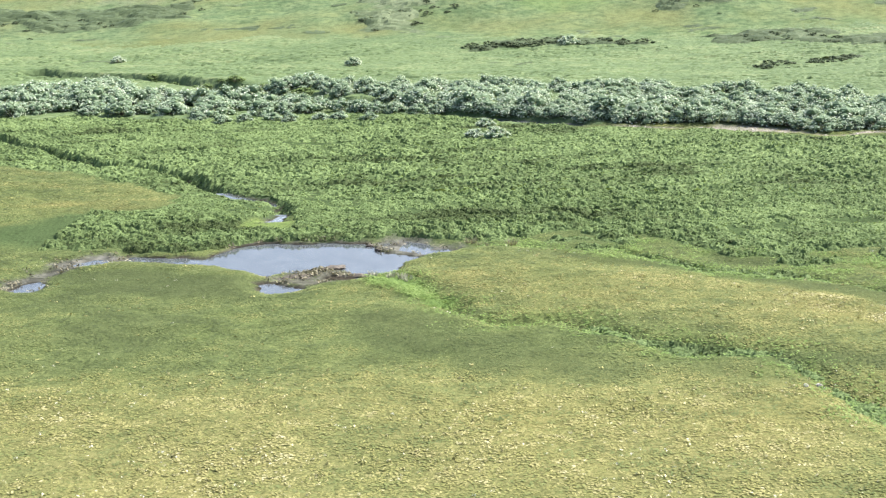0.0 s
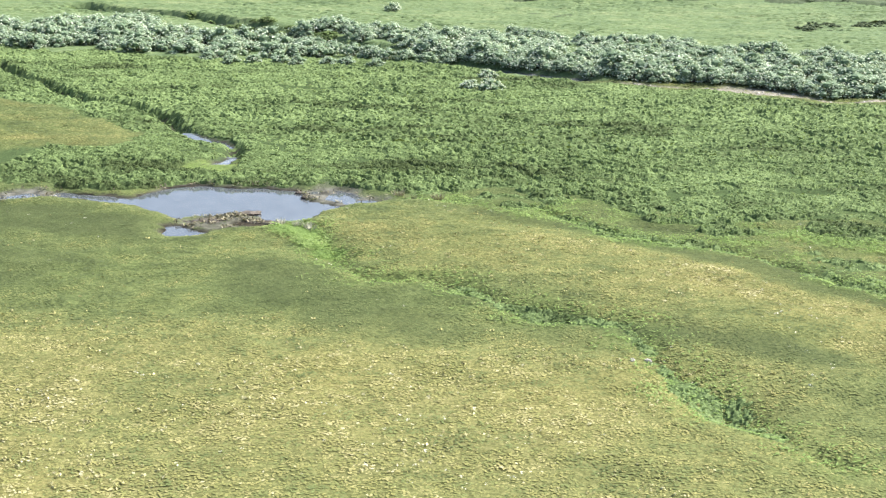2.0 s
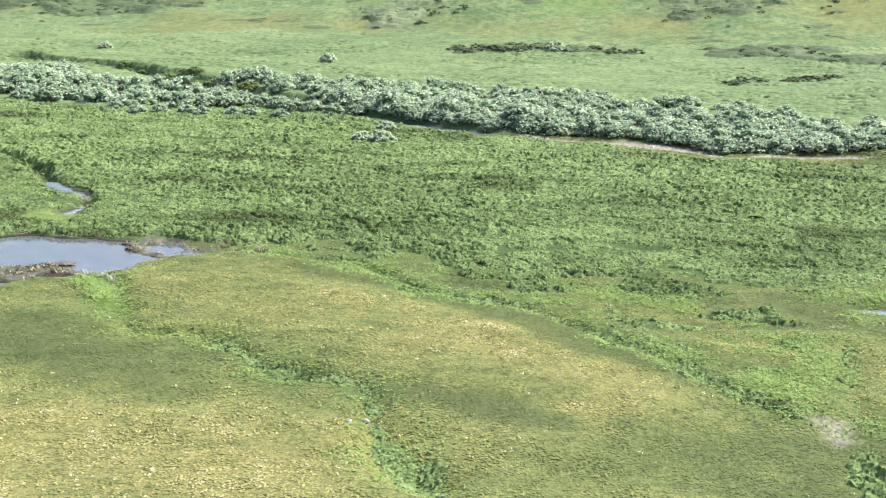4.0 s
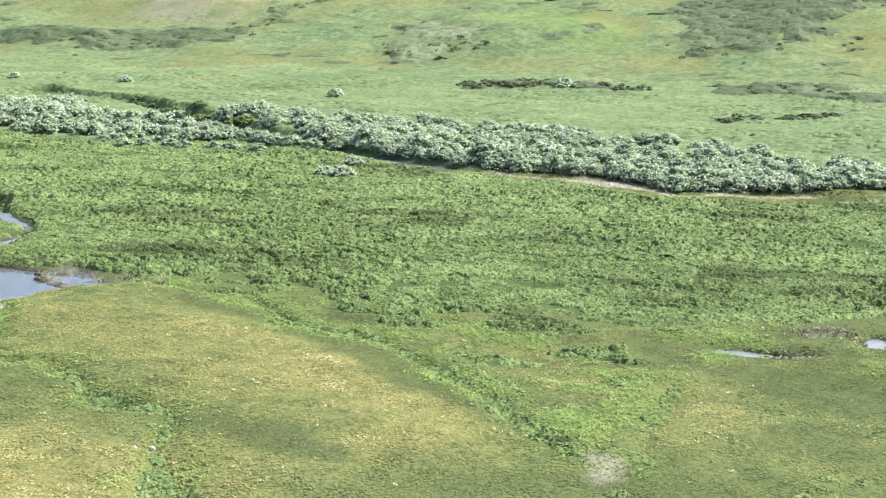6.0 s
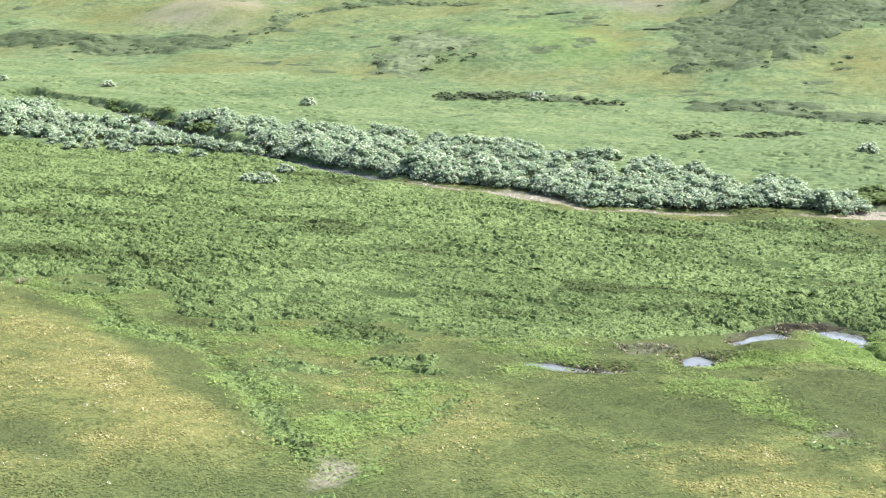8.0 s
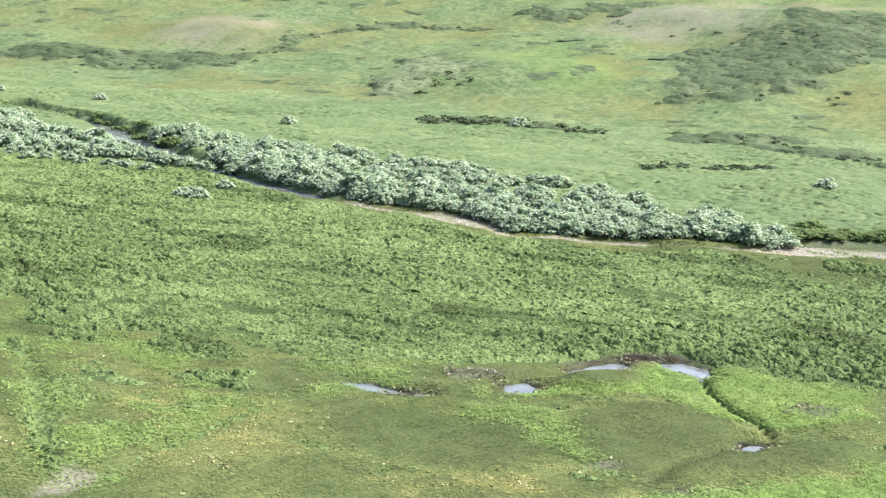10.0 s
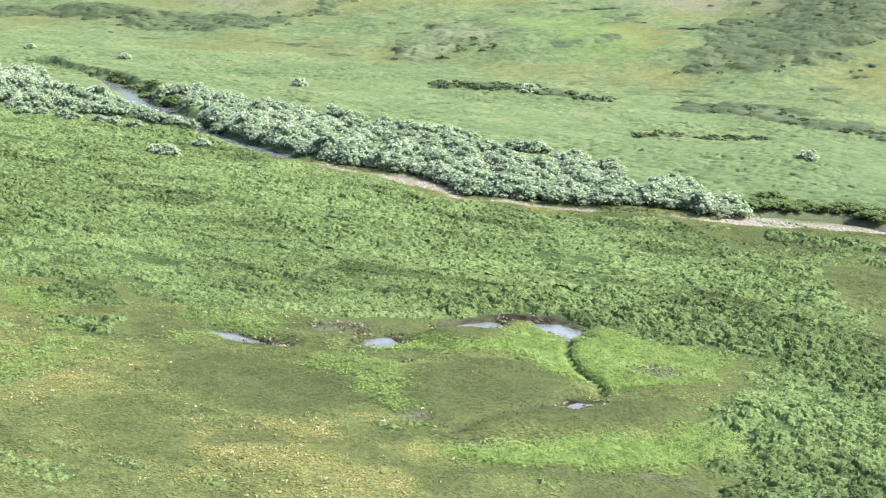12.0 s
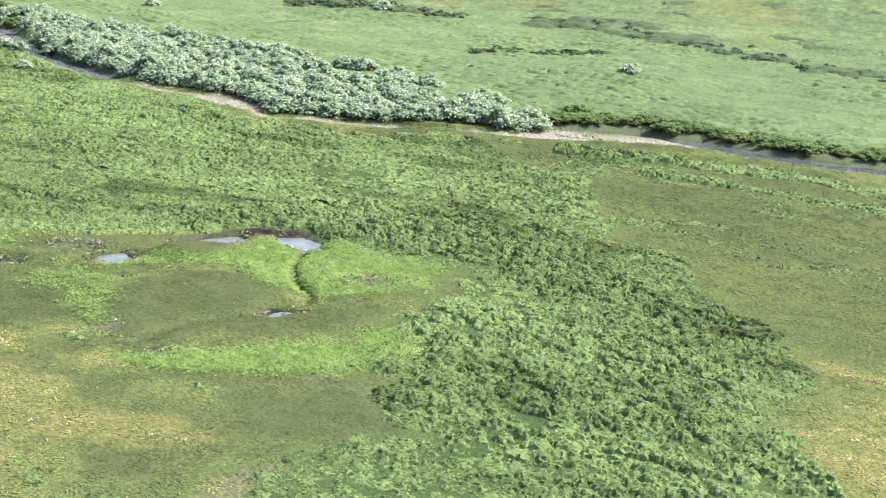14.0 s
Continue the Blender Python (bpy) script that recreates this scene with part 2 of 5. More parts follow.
TAN_NORTH = [(95.0, 4.6), (96.5, 5.4), (99.5, 4.4), (99.5, 2.6), (96.6, 3.0)]
TAN_SOUTH = [(97.0, -6.6), (100.5, -7.4), (100.5, -9.2), (97.6, -8.4)]
BROWN_WEST = [(50.6, 3.4), (52.4, 5.0), (54.4, 4.9), (53.8, 3.2), (52.0, 2.4)]
STRAW_SOUTH = [(55.0, -14.9), (59.5, -11.4), (65.7, -12.3), (69.5, -19.0), (70.0, -27.0), (58.8, -21.0)]
STRAW_WEST = [(35.6, -10.0), (35.0, -4.0), (42.7, -7.5), (48.3, -9.6), (49.7, -15.9), (48.6, -22.6), (45.5, -18.0), (40.0, -14.0)]
TAN_BARE = [(77.0, -24.0), (77.6, -20.2), (78.6, -19.2), (78.9, -20.2), (78.6, -23.6)]

GRAVEL_BAR = [(28.0, 56.6), (30.4, 58.8), (35.6, 57.8), (38.8, 52.6), (35.4, 53.0), (31.0, 54.8)]

TALL_SHRUBS = [(56, 9.5), (60, 14.2), (66, 13.8), (76, 12.0), (82, 6.0), (86, 14.0), (76, 24.0), (62, 24.0), (52, 14.0)]
HEATH_CENTRE = [(-18, 155), (-20, 169), (-22.8, 184), (-18.7, 191), (-7.6, 178), (-5, 167), (-11, 166), (-10, 148)]
HEATH_WEST = [(-125, 165), (-104, 167), (-96, 175), (-83, 175), (-73, 178), (-57, 175.5), (-53, 167), (-60, 159), (-72, 159), (-91, 160), (-125, 158)]
HEATH_EAST = [(31, 175), (29, 205), (29, 218), (45, 226), (61, 232), (63, 209), (52, 192), (46, 166), (34, 163)]
HEATH_HIGH = [(38, 232), (45, 242), (61, 244), (110, 240), (110, 204), (63, 206), (51, 214), (40, 222)]
HEATH_TOP = [(-14, 240), (0, 258), (14, 264), (6, 246), (-6, 236)]
SCREE = [(1, 234), (8, 252), (30, 267), (60, 262), (40, 245), (35, 228), (21, 221), (7, 221)]
YELLOW_SLOPE = [(9, 197), (16, 201), (26, 179), (21, 171)]
TAN_SLOPE = [(57, 176), (65, 184), (80, 175), (68, 165), (60, 165)]
HEDGE_MID = [(2, 129.5), (8, 134), (14, 135.5), (20, 133.5), (27, 132)]
HEDGE_EAST = [(42, 134), (52, 135), (59, 131), (67, 128.5), (81, 122), (96, 118)]
HEDGE_NEAR = [(41.3, 103.3), (45, 107.5), (51, 109), (56, 114)]
HEDGE_TERRACE = [(-56, 170.6), (-54, 181), (-52, 204), (-40, 218), (-20, 226)]
BARE_KNOLL = [(-80, 191), (-80, 211), (-73, 217), (-61, 212), (-57, 198), (-59, 185), (-68, 181)]
NORTH_BANK = [(61, 63.6), (66, 66.8), (72, 68.4), (78, 68.4), (84, 66.6), (92, 66.0), (104, 68.0), (125, 74.4), (160, 82.4)]
WEST_BANK = [(-62, 116), (-42, 107), (-31, 101), (-22, 92.5), (-16, 87)]
GREEN_SLOPE = [(-10, 199), (0.7, 210), (20.9, 180), (22.4, 164), (9.7, 162)]

HEIGHT_Y = [-3000, -300, -70, -30, -12, 0, 60, 90, 120, 153, 175, 200, 260, 400, 900, 3000]
HEIGHT_Z = [2, 2, 1.4, 0.95, 0.45, 0.28, 0.4, 0.9, 1.5, 3.9, 7.2, 11.4, 21, 44, 95, 150]
WATERS = [POND, ARM_POOL, POND_LOBE, POND_CUT, SMALL_POOL, CREEK_POOL, POOL_WEST, POOL_MID, POOL_ARC, POOL_BEND, POOL_SOUTH]


def wet_distance(x, y):
    """Distance to the nearest open water, negative in it."""
    best = np.full(x.shape, 99.0)
    for pts in WATERS:
        xs, ys = [p[0] for p in pts], [p[1] for p in pts]
        near = (x > min(xs) - 4) & (x < max(xs) + 4) & (y > min(ys) - 4) & (y < max(ys) + 4)
        if near.any():
            best[near] = np.minimum(best[near], outline_distance(x[near], y[near], pts))
    best = best + 0.36 * fbm(x, y, 1.2, 61)
    near = (y > 50) & (y < 130)
    if near.any():
        xn, yn = x[near], y[near]
        d = np.minimum(line_distance(xn, yn, STREAM) - np.interp(xn, [-16, 0], [2.2, 1.3]), line_distance(xn, yn, STREAM_EAST) - np.interp(xn, [74, 81], [0.45, 1.5])) + 0.4 * fbm(xn, yn, 3, 62)
        best[near] = np.minimum(best[near], d)
    return best


def ground_height(x, y):
    x, y = np.asarray(x, float), np.asarray(y, float)
    far = smooth(120, 260, np.abs(y)) + smooth(150, 400, np.abs(x))
    z = np.interp(y + 0.05 * (x - 10) * smooth(110, 180, y), HEIGHT_Y, HEIGHT_Z)
    z = z + 0.16 * fbm(x, y, 14, 11, 2) + 0.10 * fbm(x, y, 3.0, 12, 3) * smooth(92, 70, y) + far * 3.0 * fbm(x, y, 60, 13, 3) * smooth(120, 160, y) + far * 8 * fbm(x, y, 400, 14) * smooth(240, 600, np.abs(y))
    z = z + 0.45 * region(x, y, BROW, 4.0, 0.5) + 0.6 * region(x, y, HUMP, 1.0, 0.15) + 0.25 * region(x, y, OLIVE_HEART, 1.5, 0.3)
    z = z + 0.28 * region(x, y, DRY_WEST, 3.0, 1.0)
    # the knoll and terrace on the far slope
    z = z + 2.6 * np.exp(-(((x + 69) / 13) ** 2 + ((y - 199) / 13) ** 2)) + 1.7 * np.exp(-(((x + 62) / 8) ** 2 + ((y - 174) / 6) ** 2)) + 1.6 * np.exp(-(((x + 88) / 14) ** 2 + ((y - 168) / 6) ** 2)) + 2.0 * np.exp(-(((x - 5) / 22) ** 2 + ((y - 176) / 12) ** 2))
    z = z + 2.2 * np.exp(-(((x - 22) / 26) ** 2 + ((y - 244) / 13) ** 2)) + 1.0 * np.exp(-(((x - 64) / 10) ** 2 + ((y - 95) / 9) ** 2))
    z = z + smooth(135, 165, y) * smooth(400, 300, y) * (0.9 * np.abs(fbm(x, 1.3 * y, 26, 241, 3)) + 0.35 * fbm(x, y, 7, 243, 2))
    z = z - 0.36 * ribbon(x, y, RILL, 0.9, 1.6, 0.5) - 0.4 * ribbon(x, y, RILL_EAST, 0.9, 1.4, 0.5) * smooth(42, 39, x) - 0.55 * ribbon(x, y, DITCH, 0.5, 0.7, 0.1)
    z = z - 0.75 * ribbon(x, y, CREEK, 1.3, 0.7, 0.35) - 0.12 * region(x, y, MUD_SPOT, 0.6, 0.2) - 0.35 * np.exp(-(((x - 34.4) / 1.3) ** 2 + ((y - 11.6) / 0.8) ** 2))
    z = z - 0.55 * np.exp(-(((x - 28.5) / 1.5) ** 2 + ((y + 30.8) / 1.2) ** 2))
    bed = np.maximum.reduce([ribbon(x, y, GRAVEL_BED, 1.6, 1.2, 0.7, 4), region(x, y, GRAVEL_BAR, 0.8, 0.6), region(x, y, GRAVEL_EAST, 0.9, 0.5)])
    z = z * (1 - bed) + bed * 0.1
    z = z - 0.2 * ribbon(x, y, RILL_SOUTH, 0.8, 1.2, 0.6)
    mud = np.maximum(region(x, y, MUDFLAT, 0.7, 0.4), region(x, y, ARM_MUD, 0.7, 0.4))
    z = z * (1 - mud) + mud * (-0.028 + 0.055 * fbm(x, y, 0.9, 31, 3))
    mud = region(x, y, ISLE, 0.4, 0.3)
    z = z * (1 - mud) + mud * (0.12 + 0.10 * fbm(x, y, 0.9, 32, 2))
    d = wet_distance(x, y)
    shore = 1 - smooth(-0.1, 1.6, d)
    z = z * (1 - shore) + shore * (0.02 + 0.12 * np.clip(d, 0, 2))
    return np.where(d < 0, np.maximum(-0.02 + np.clip(d, -0.6, 0) * 0.7, np.where(mud > 0.6, z, -9)), z)


def masks(x, y):
    """The cover at places: dry, lush, moss, shrub, mud, gravel, each 0 to 1."""
    x, y = np.asarray(x, float), np.asarray(y, float)
    n6, n20 = fbm(x, y, 7, 41), fbm(x, y, 22, 42)
    d = wet_distance(x, y)
    shrub = region(x, y, SHRUB_SOUTH_RIM, 2.6, 2.4, 5)
    dry_west = region(x, y, DRY_WEST, 1.2, 1.6, 4)
    shrub = np.maximum(shrub * (1 - dry_west), ribbon(x, y, SHORE_BELT, 2.0, 0.8, 0.4)) * (1 - region(x, y, POOL_MEADOW, 0.3, 0.3))
    shrub = shrub * (1 - region(x, y, MOSS_WEST, 1.0, 1.2, 4))
    low_mat = region(x, y, LOW_MAT, 1.6, 1.6, 4)
    shrub = shrub * (1 - low_mat * smooth(-0.35, 0.25, fbm(x, 1.5 * y, 3.6, 221, 3)))
    north = smooth(55, 64, y - 0.12 * x) * (1 - smooth(-0.5, 0.5, shrub - 0.5))
    brow = region(x, y, BROW, 2.5, 1.5, 5)
    south = smooth(-20, -29, y + 3.0 * n6 - 0.04 * x) * smooth(40, 22, x + 3.0 * n6)
    east = smooth(95.5, 98, x + 0.8 * n6) * smooth(8, 4, y) + 0.8 * region(x, y, [(88.8, 22.4), (98, 28.2), (112, 30), (112, 26), (98, 25.2), (90.5, 20.6)], 0.5, 0.8)
    dry = np.maximum.reduce([brow * (0.55 + 0.45 * n6), south * (0.75 + 0.35 * n6), 0.62 * region(x, y, STRAW_SOUTH, 1.5, 1.5) * (0.75 + 0.5 * n6),
                             0.35 * region(x, y, STRAW_WEST, 1.5, 1.5) * (0.6 + 0.7 * n6), dry_west * (0.16 + 0.45 * fbm(x, 2.5 * y, 6, 46)), east * (0.6 + 0.4 * n6)])
    dry = np.clip(dry, 0, 1)
    dry = np.maximum(dry, north * np.clip(0.16 + 0.45 * n20 + 0.2 * n6, 0, 0.8) * smooth(95, 140, y))
    lush = np.maximum.reduce([region(x, y, LUSH_NORTH, 0.7, 0.7), region(x, y, LUSH_SOUTH, 0.8, 0.8), 0.42 * region(x, y, LUSH_WEST, 1.2, 1.8), region(x, y, LUSH_POND, 0.5, 0.5), 0.8 * region(x, y, LUSH_MUD, 0.8, 0.6), 0.5 * region(x, y, POOL_MEADOW, 0.5, 0.5), 0.5 * low_mat * smooth(-0.3, 0.6, fbm(x, 1.4 * y, 4, 223, 3)),
                              0.2 * ribbon(x, y, RILL, 2.6, 2.4, 1.2), 0.35 * ribbon(x, y, RILL_EAST, 2.2, 2.4, 1.8, 3),
                              north * np.clip(0.18 + 0.3 * n20, 0, 0.4) * smooth(150, 110, y), 0.3 * region(x, y, GREEN_SLOPE, 4, 4, 9)])
    hump = region(x, y, HUMP, 0.4, 0.2)
    lush = lush * (1 - hump)
    moss = np.maximum.reduce([region(x, y, OLIVE_HEART, 0.8, 0.8), 0.65 * region(x, y, MOSS_EAST, 3.0, 3.0, 5), region(x, y, HUMP, 0.4, 0.2),
                              0.8 * region(x, y, MOSS_WEST, 1.5, 1.6, 4), region(x, y, MOSS_POND, 1.5, 1.2), 0.75 * region(x, y, MOSS_POOLS, 0.8, 0.8), 0.85 * region(x, y, MOSS_RILL, 1.6, 1.4),
                              region(x, y, MOSS_RILL_EAST, 0.8, 0.7), region(x, y, MOSS_BROW, 0.9, 0.8), region(x, y, MOSS_SOUTH, 1.2, 1.2), region(x, y, MOSS_CORNER, 0.7, 0.8), region(x, y, MOUND_SOUTH, 0.6, 0.8)])
    moss = np.maximum(moss, (1 - shrub) * (1 - north) * smooth(-0.1, 0.7, fbm(x, y, 9, 44)) * 0.62 * (1 - brow) * (1 - south))
    moss = np.maximum(moss, 0.8 * smooth(0.35, 0.6, fbm(x, 1.4 * y, 4.5, 101, 3)) * smooth(50, 58, x) * smooth(-7, -11, y) * (1 - shrub))
    dry = np.maximum.reduce([dry * (1 - 0.9 * moss), 0.9 * region(x, y, TAN_NORTH, 0.6, 0.8), 0.9 * region(x, y, TAN_SOUTH, 0.6, 0.8), 0.9 * region(x, y, TAN_BARE, 0.6, 0.6), 0.6 * region(x, y, YELLOW_SLOPE, 3, 4, 6), 0.55 * region(x, y, TAN_SLOPE, 3, 4, 6), 0.8 * region(x, y, STRAW_EAST, 0.8, 1.0)])
    mud = np.maximum.reduce([region(x, y, MUDFLAT, 0.6, 0.6, 1), region(x, y, ISLE, 0.3, 0.3, 1) * 0.9, region(x, y, ARM_MUD, 0.5, 0.5, 1), region(x, y, PEAT_BANK, 0.4, 0.3, 1), region(x, y, MUD_SPOT, 0.25, 0.15), 0.8 * region(x, y, BROWN_SPOT, 0.5, 0.6), 0.5 * region(x, y, BROWN_WEST, 0.5, 0.8), 0.2 * region(x, y, TAN_BARE, 0.3, 0.3),
                             ribbon(x, y, CREEK, 0.8, 0.5, 0.3) * 0.6, (1 - smooth(0.0, np.where(x > 40, 0.2, 0.45), d + 0.25 * fbm(x, y, 0.8, 45))) * np.where(((y > 64) & (x < 8)) | (x > 76), 0.25, 1.0)])
    gravel = np.maximum.reduce([ribbon(x, y, GRAVEL_BED, 1.3, 0.7, 0.5, 3) * smooth(17, 24, x), 0.85 * region(x, y, GRAVEL_BAR, 0.6, 0.7), 0.95 * region(x, y, GRAVEL_EAST, 0.5, 0.5)])
    gravel = np.maximum(gravel, 0.55 * region(x, y, BARE_KNOLL, 4.0, 5.0, 6) * (0.7 + 0.6 * n6))
    gravel = np.maximum(gravel, 0.6 * region(x, y, SCREE, 5.0, 6.0, 9) * (0.7 + 0.6 * n6))
    gravel = np.maximum.reduce([gravel, 0.5 * region(x, y, MUD_SPOT, 0.3, 0.3, 1), 0.1 * region(x, y, TAN_BARE, 0.3, 0.4, 1)])
    mud = mud * (1 - gravel)
    rim = 1 - smooth(0.0, np.where(x > 40, 0.25, 0.4), d + 0.2 * fbm(x, y, 0.8, 45))
    dips = np.maximum.reduce([np.exp(-(((x - dx) / dw) ** 2 + ((y - dy) / dh) ** 2)) for dx, dy, dw, dh in DIPS]) * smooth(-0.6, 0.4, fbm(x, y, 1.0, 261))
    mud = np.maximum(mud, 0.9 * dips)
    # peat soil; its dark also paints the shade along banks, creek and rill
    peat = np.maximum.reduce([0.35 * dips, region(x, y, PEAT_BANK, 0.4, 0.3, 1), 0.8 * ribbon(x, y, CREEK, 1.1, 0.6, 0.4), 0.6 * ribbon(x, y, RILL, 0.35, 0.5, 0.25, 1.5) * smooth(12, 16, x) * smooth(-33, -30, y), rim * (y < 45), 0.6 * ribbon(x, y, DITCH, 0.5, 0.3, 0.1)])
    return dict(peat=peat, dry=dry, lush=lush, moss=moss, shrub=shrub, mud=mud, gravel=np.clip(gravel, 0, 1), wet=d, brow=brow, north=north)


def canopy(x, y, shrub):
    """Height of the leafy top of the dwarf shrubs over the ground, rounded bushes with gaps, and a number of its own for each bush."""
    tall = region(x, y, TALL_SHRUBS, 1.5, 1.0)
    lumpy = np.maximum(ruggedness(x, y), 0.8 * tall)
    wx, wy = x + 0.15 * fbm(x, y, 0.8, 211, 2), y + 0.15 * fbm(x, y, 0.8, 213, 2)
    bush, mark = clumps(wx, 1.1 * wy, 0.74, 201)
    spray, spray_mark = clumps(wx, wy, 0.37, 207)
    c = 0.08 + 0.05 * fbm(x, y, 4.2, 71, 2) + (0.14 + 0.15 * lumpy) * bush + (0.13 + 0.11 * lumpy) * spray
    c = c - 0.34 * np.exp(-((fbm(x, 1.9 * y, 8, 92, 3) / 0.045) ** 2)) - (0.04 + 0.14 * lumpy) * np.exp(-((fbm(x, 1.8 * y, 3.4, 93, 2) / 0.08) ** 2))
    c = c - 0.6 * np.exp(-(((x - 34.4) / 1.4) ** 2 + ((y - 11.4) / 0.8) ** 2))
    return np.clip(c, 0, 0.95) * (0.9 + 0.3 * tall) * (1 - 0.5 * region(x, y, LOW_EAST, 2.0, 1.5)) * shrub, 0.6 * mark + 0.4 * spray_mark


def ruggedness(x, y):
    """Low even mats (0) against tall broken shrubs (1)."""
    return smooth(-0.45, 0.45, fbm(x, 1.7 * y, 15, 95, 3))


def heath(x, y):
    """Low shrubs beyond the stream, 0 to 1."""
    return np.maximum.reduce([0.6 * ribbon(x, y, HEDGE_MID, 3.2, 1.0, 1.3, 4), 0.6 * ribbon(x, y, HEDGE_EAST, 3.6, 1.4, 2.2, 6),
                              0.6 * ribbon(x, y, HEDGE_NEAR, 2.8, 1.0, 1.2, 5), 
                              ribbon(x, y, NORTH_BANK, 6.0, 1.4, 1.2, 5), 0.62 * ribbon(x, y, WEST_BANK, 3.6, 1.0, 0.8, 5)])


def heather(x, y):
    """Soft grey-olive patches of low heath on the slope, 0 to 1."""
    patchy = np.clip(0.9 + 0.6 * fbm(x, y, 8, 97), 0, 1)
    return patchy * np.maximum.reduce([0.8 * region(x, y, HEATH_WEST, 4.0, 5.0, 9), 0.8 * region(x, y, HEATH_EAST, 5.0, 7.0, 9), 0.9 * region(x, y, HEATH_HIGH, 6.0, 9.0, 12), 0.8 * region(x, y, HEATH_TOP, 4.0, 5.0, 9),
                                       0.8 * ribbon(x, y, HEDGE_EAST, 9.0, 8.0, 5.0, 7), 0.8 * ribbon(x, y, HEDGE_MID, 2.6, 2.0, 1.6, 5), 0.8 * ribbon(x, y, HEDGE_NEAR, 2.6, 2.0, 1.6, 5), 0.75 * region(x, y, HEATH_CENTRE, 2.0, 3.0, 6), 0.7 * ribbon(x, y, HEDGE_TERRACE, 3.0, 2.0, 2.4, 8)])


# ---- materials ----
def material(name):
    mat = bpy.data.materials.new(name)
    mat.use_nodes = True
    nt = mat.node_tree
    nt.nodes.clear()
    return mat, nt


def node(nt, kind, **values):
    n = nt.nodes.new(kind)
    for key, value in values.items():
        if key in n.inputs:
            n.inputs[key].default_value = value
    return n


def ramp(nt, source, stops):
    r = nt.nodes.new("ShaderNodeValToRGB")
    e = r.color_ramp.elements
    e[0].position, e[0].color = stops[0][0], (*stops[0][1], 1)
    e[1].position, e[1].color = stops[-1][0], (*stops[-1][1], 1)
    for pos, col in stops[1:-1]:
        e.new(pos).color = (*col, 1)
    nt.links.new(source, r.inputs[0])
    return r.outputs[0]


def mixed(nt, fac, a, b, mode="MIX"):
    m = nt.nodes.new("ShaderNodeMix")
    m.data_type, m.blend_type = "RGBA", mode
    for socket, value in ((m.inputs[0], fac), (m.inputs[6], a), (m.inputs[7], b)):
        if isinstance(value, (int, float)):
            socket.default_value = value
        elif isinstance(value, tuple):
            socket.default_value = (*value, 1)
        else:
            nt.links.new(value, socket)
    return m.outputs[2]


def noise_node(nt, coords, scale, detail=4.0, rough=0.6):
    n = nt.nodes.new("ShaderNodeTexNoise")
    n.inputs["Scale"].default_value, n.inputs["Detail"].default_value, n.inputs["Roughness"].default_value = scale, detail, rough
    nt.links.new(coords, n.inputs["Vector"])
    return n.outputs["Fac"]


def attribute(nt, name):
    a = nt.nodes.new("ShaderNodeAttribute")
    a.attribute_name = name
    return a.outputs["Fac"]


def foliage(name, stops, through_light=0.35, rough=0.6):
    """Leaves and blades: a ramp of real leaf colours over the tone of each plant, with light passing through."""
    mat, nt = material(name)
    tone = attribute(nt, "tone")
    co = nt.nodes.new("ShaderNodeNewGeometry").outputs["Position"]
    grain = noise_node(nt, co, 13.0, 3.0, 0.7)
    col = mixed(nt, 0.4, ramp(nt, tone, stops), ramp(nt, grain, [(0.3, (0.6, 0.62, 0.6)), (0.5, (1.0, 1.0, 1.0)), (0.7, (1.35, 1.32, 1.25))]), "MULTIPLY")
    p = node(nt, "ShaderNodeBsdfPrincipled", Roughness=rough)
    b = node(nt, "ShaderNodeBump", Strength=0.35, Distance=0.05)
    nt.links.new(grain, b.inputs["Height"])
    nt.links.new(b.outputs[0], p.inputs["Normal"])
    p.inputs["Specular IOR Level"].default_value = 0.03
    nt.links.new(col, p.inputs["Base Color"])
    tr = node(nt, "ShaderNodeBsdfTranslucent")
    nt.links.new(mixed(nt, 1.0, col, (1.0, 1.0, 0.55), "MULTIPLY"), tr.inputs["Color"])
    mix = nt.nodes.new("ShaderNodeMixShader")
    mix.inputs[0].default_value = through_light
    nt.links.new(p.outputs[0], mix.inputs[1])
    nt.links.new(tr.outputs[0], mix.inputs[2])
    out = nt.nodes.new("ShaderNodeOutputMaterial")
    nt.links.new(mix.outputs[0], out.inputs["Surface"])
    return mat


def plain(name, stops, scale, rough=0.8, bump=0.3, detail=6.0):
    mat, nt = material(name)
    co = nt.nodes.new("ShaderNodeNewGeometry").outputs["Position"]
    n = noise_node(nt, co, scale, detail, 0.65)
    p = node(nt, "ShaderNodeBsdfPrincipled", Roughness=rough)
    nt.links.new(ramp(nt, n, stops), p.inputs["Base Color"])
    b = node(nt, "ShaderNodeBump", Strength=bump, Distance=0.05)
    nt.links.new(n, b.inputs["Height"])
    nt.links.new(b.outputs[0], p.inputs["Normal"])
    out = nt.nodes.new("ShaderNodeOutputMaterial")
    nt.links.new(p.outputs[0], out.inputs["Surface"])
    return mat


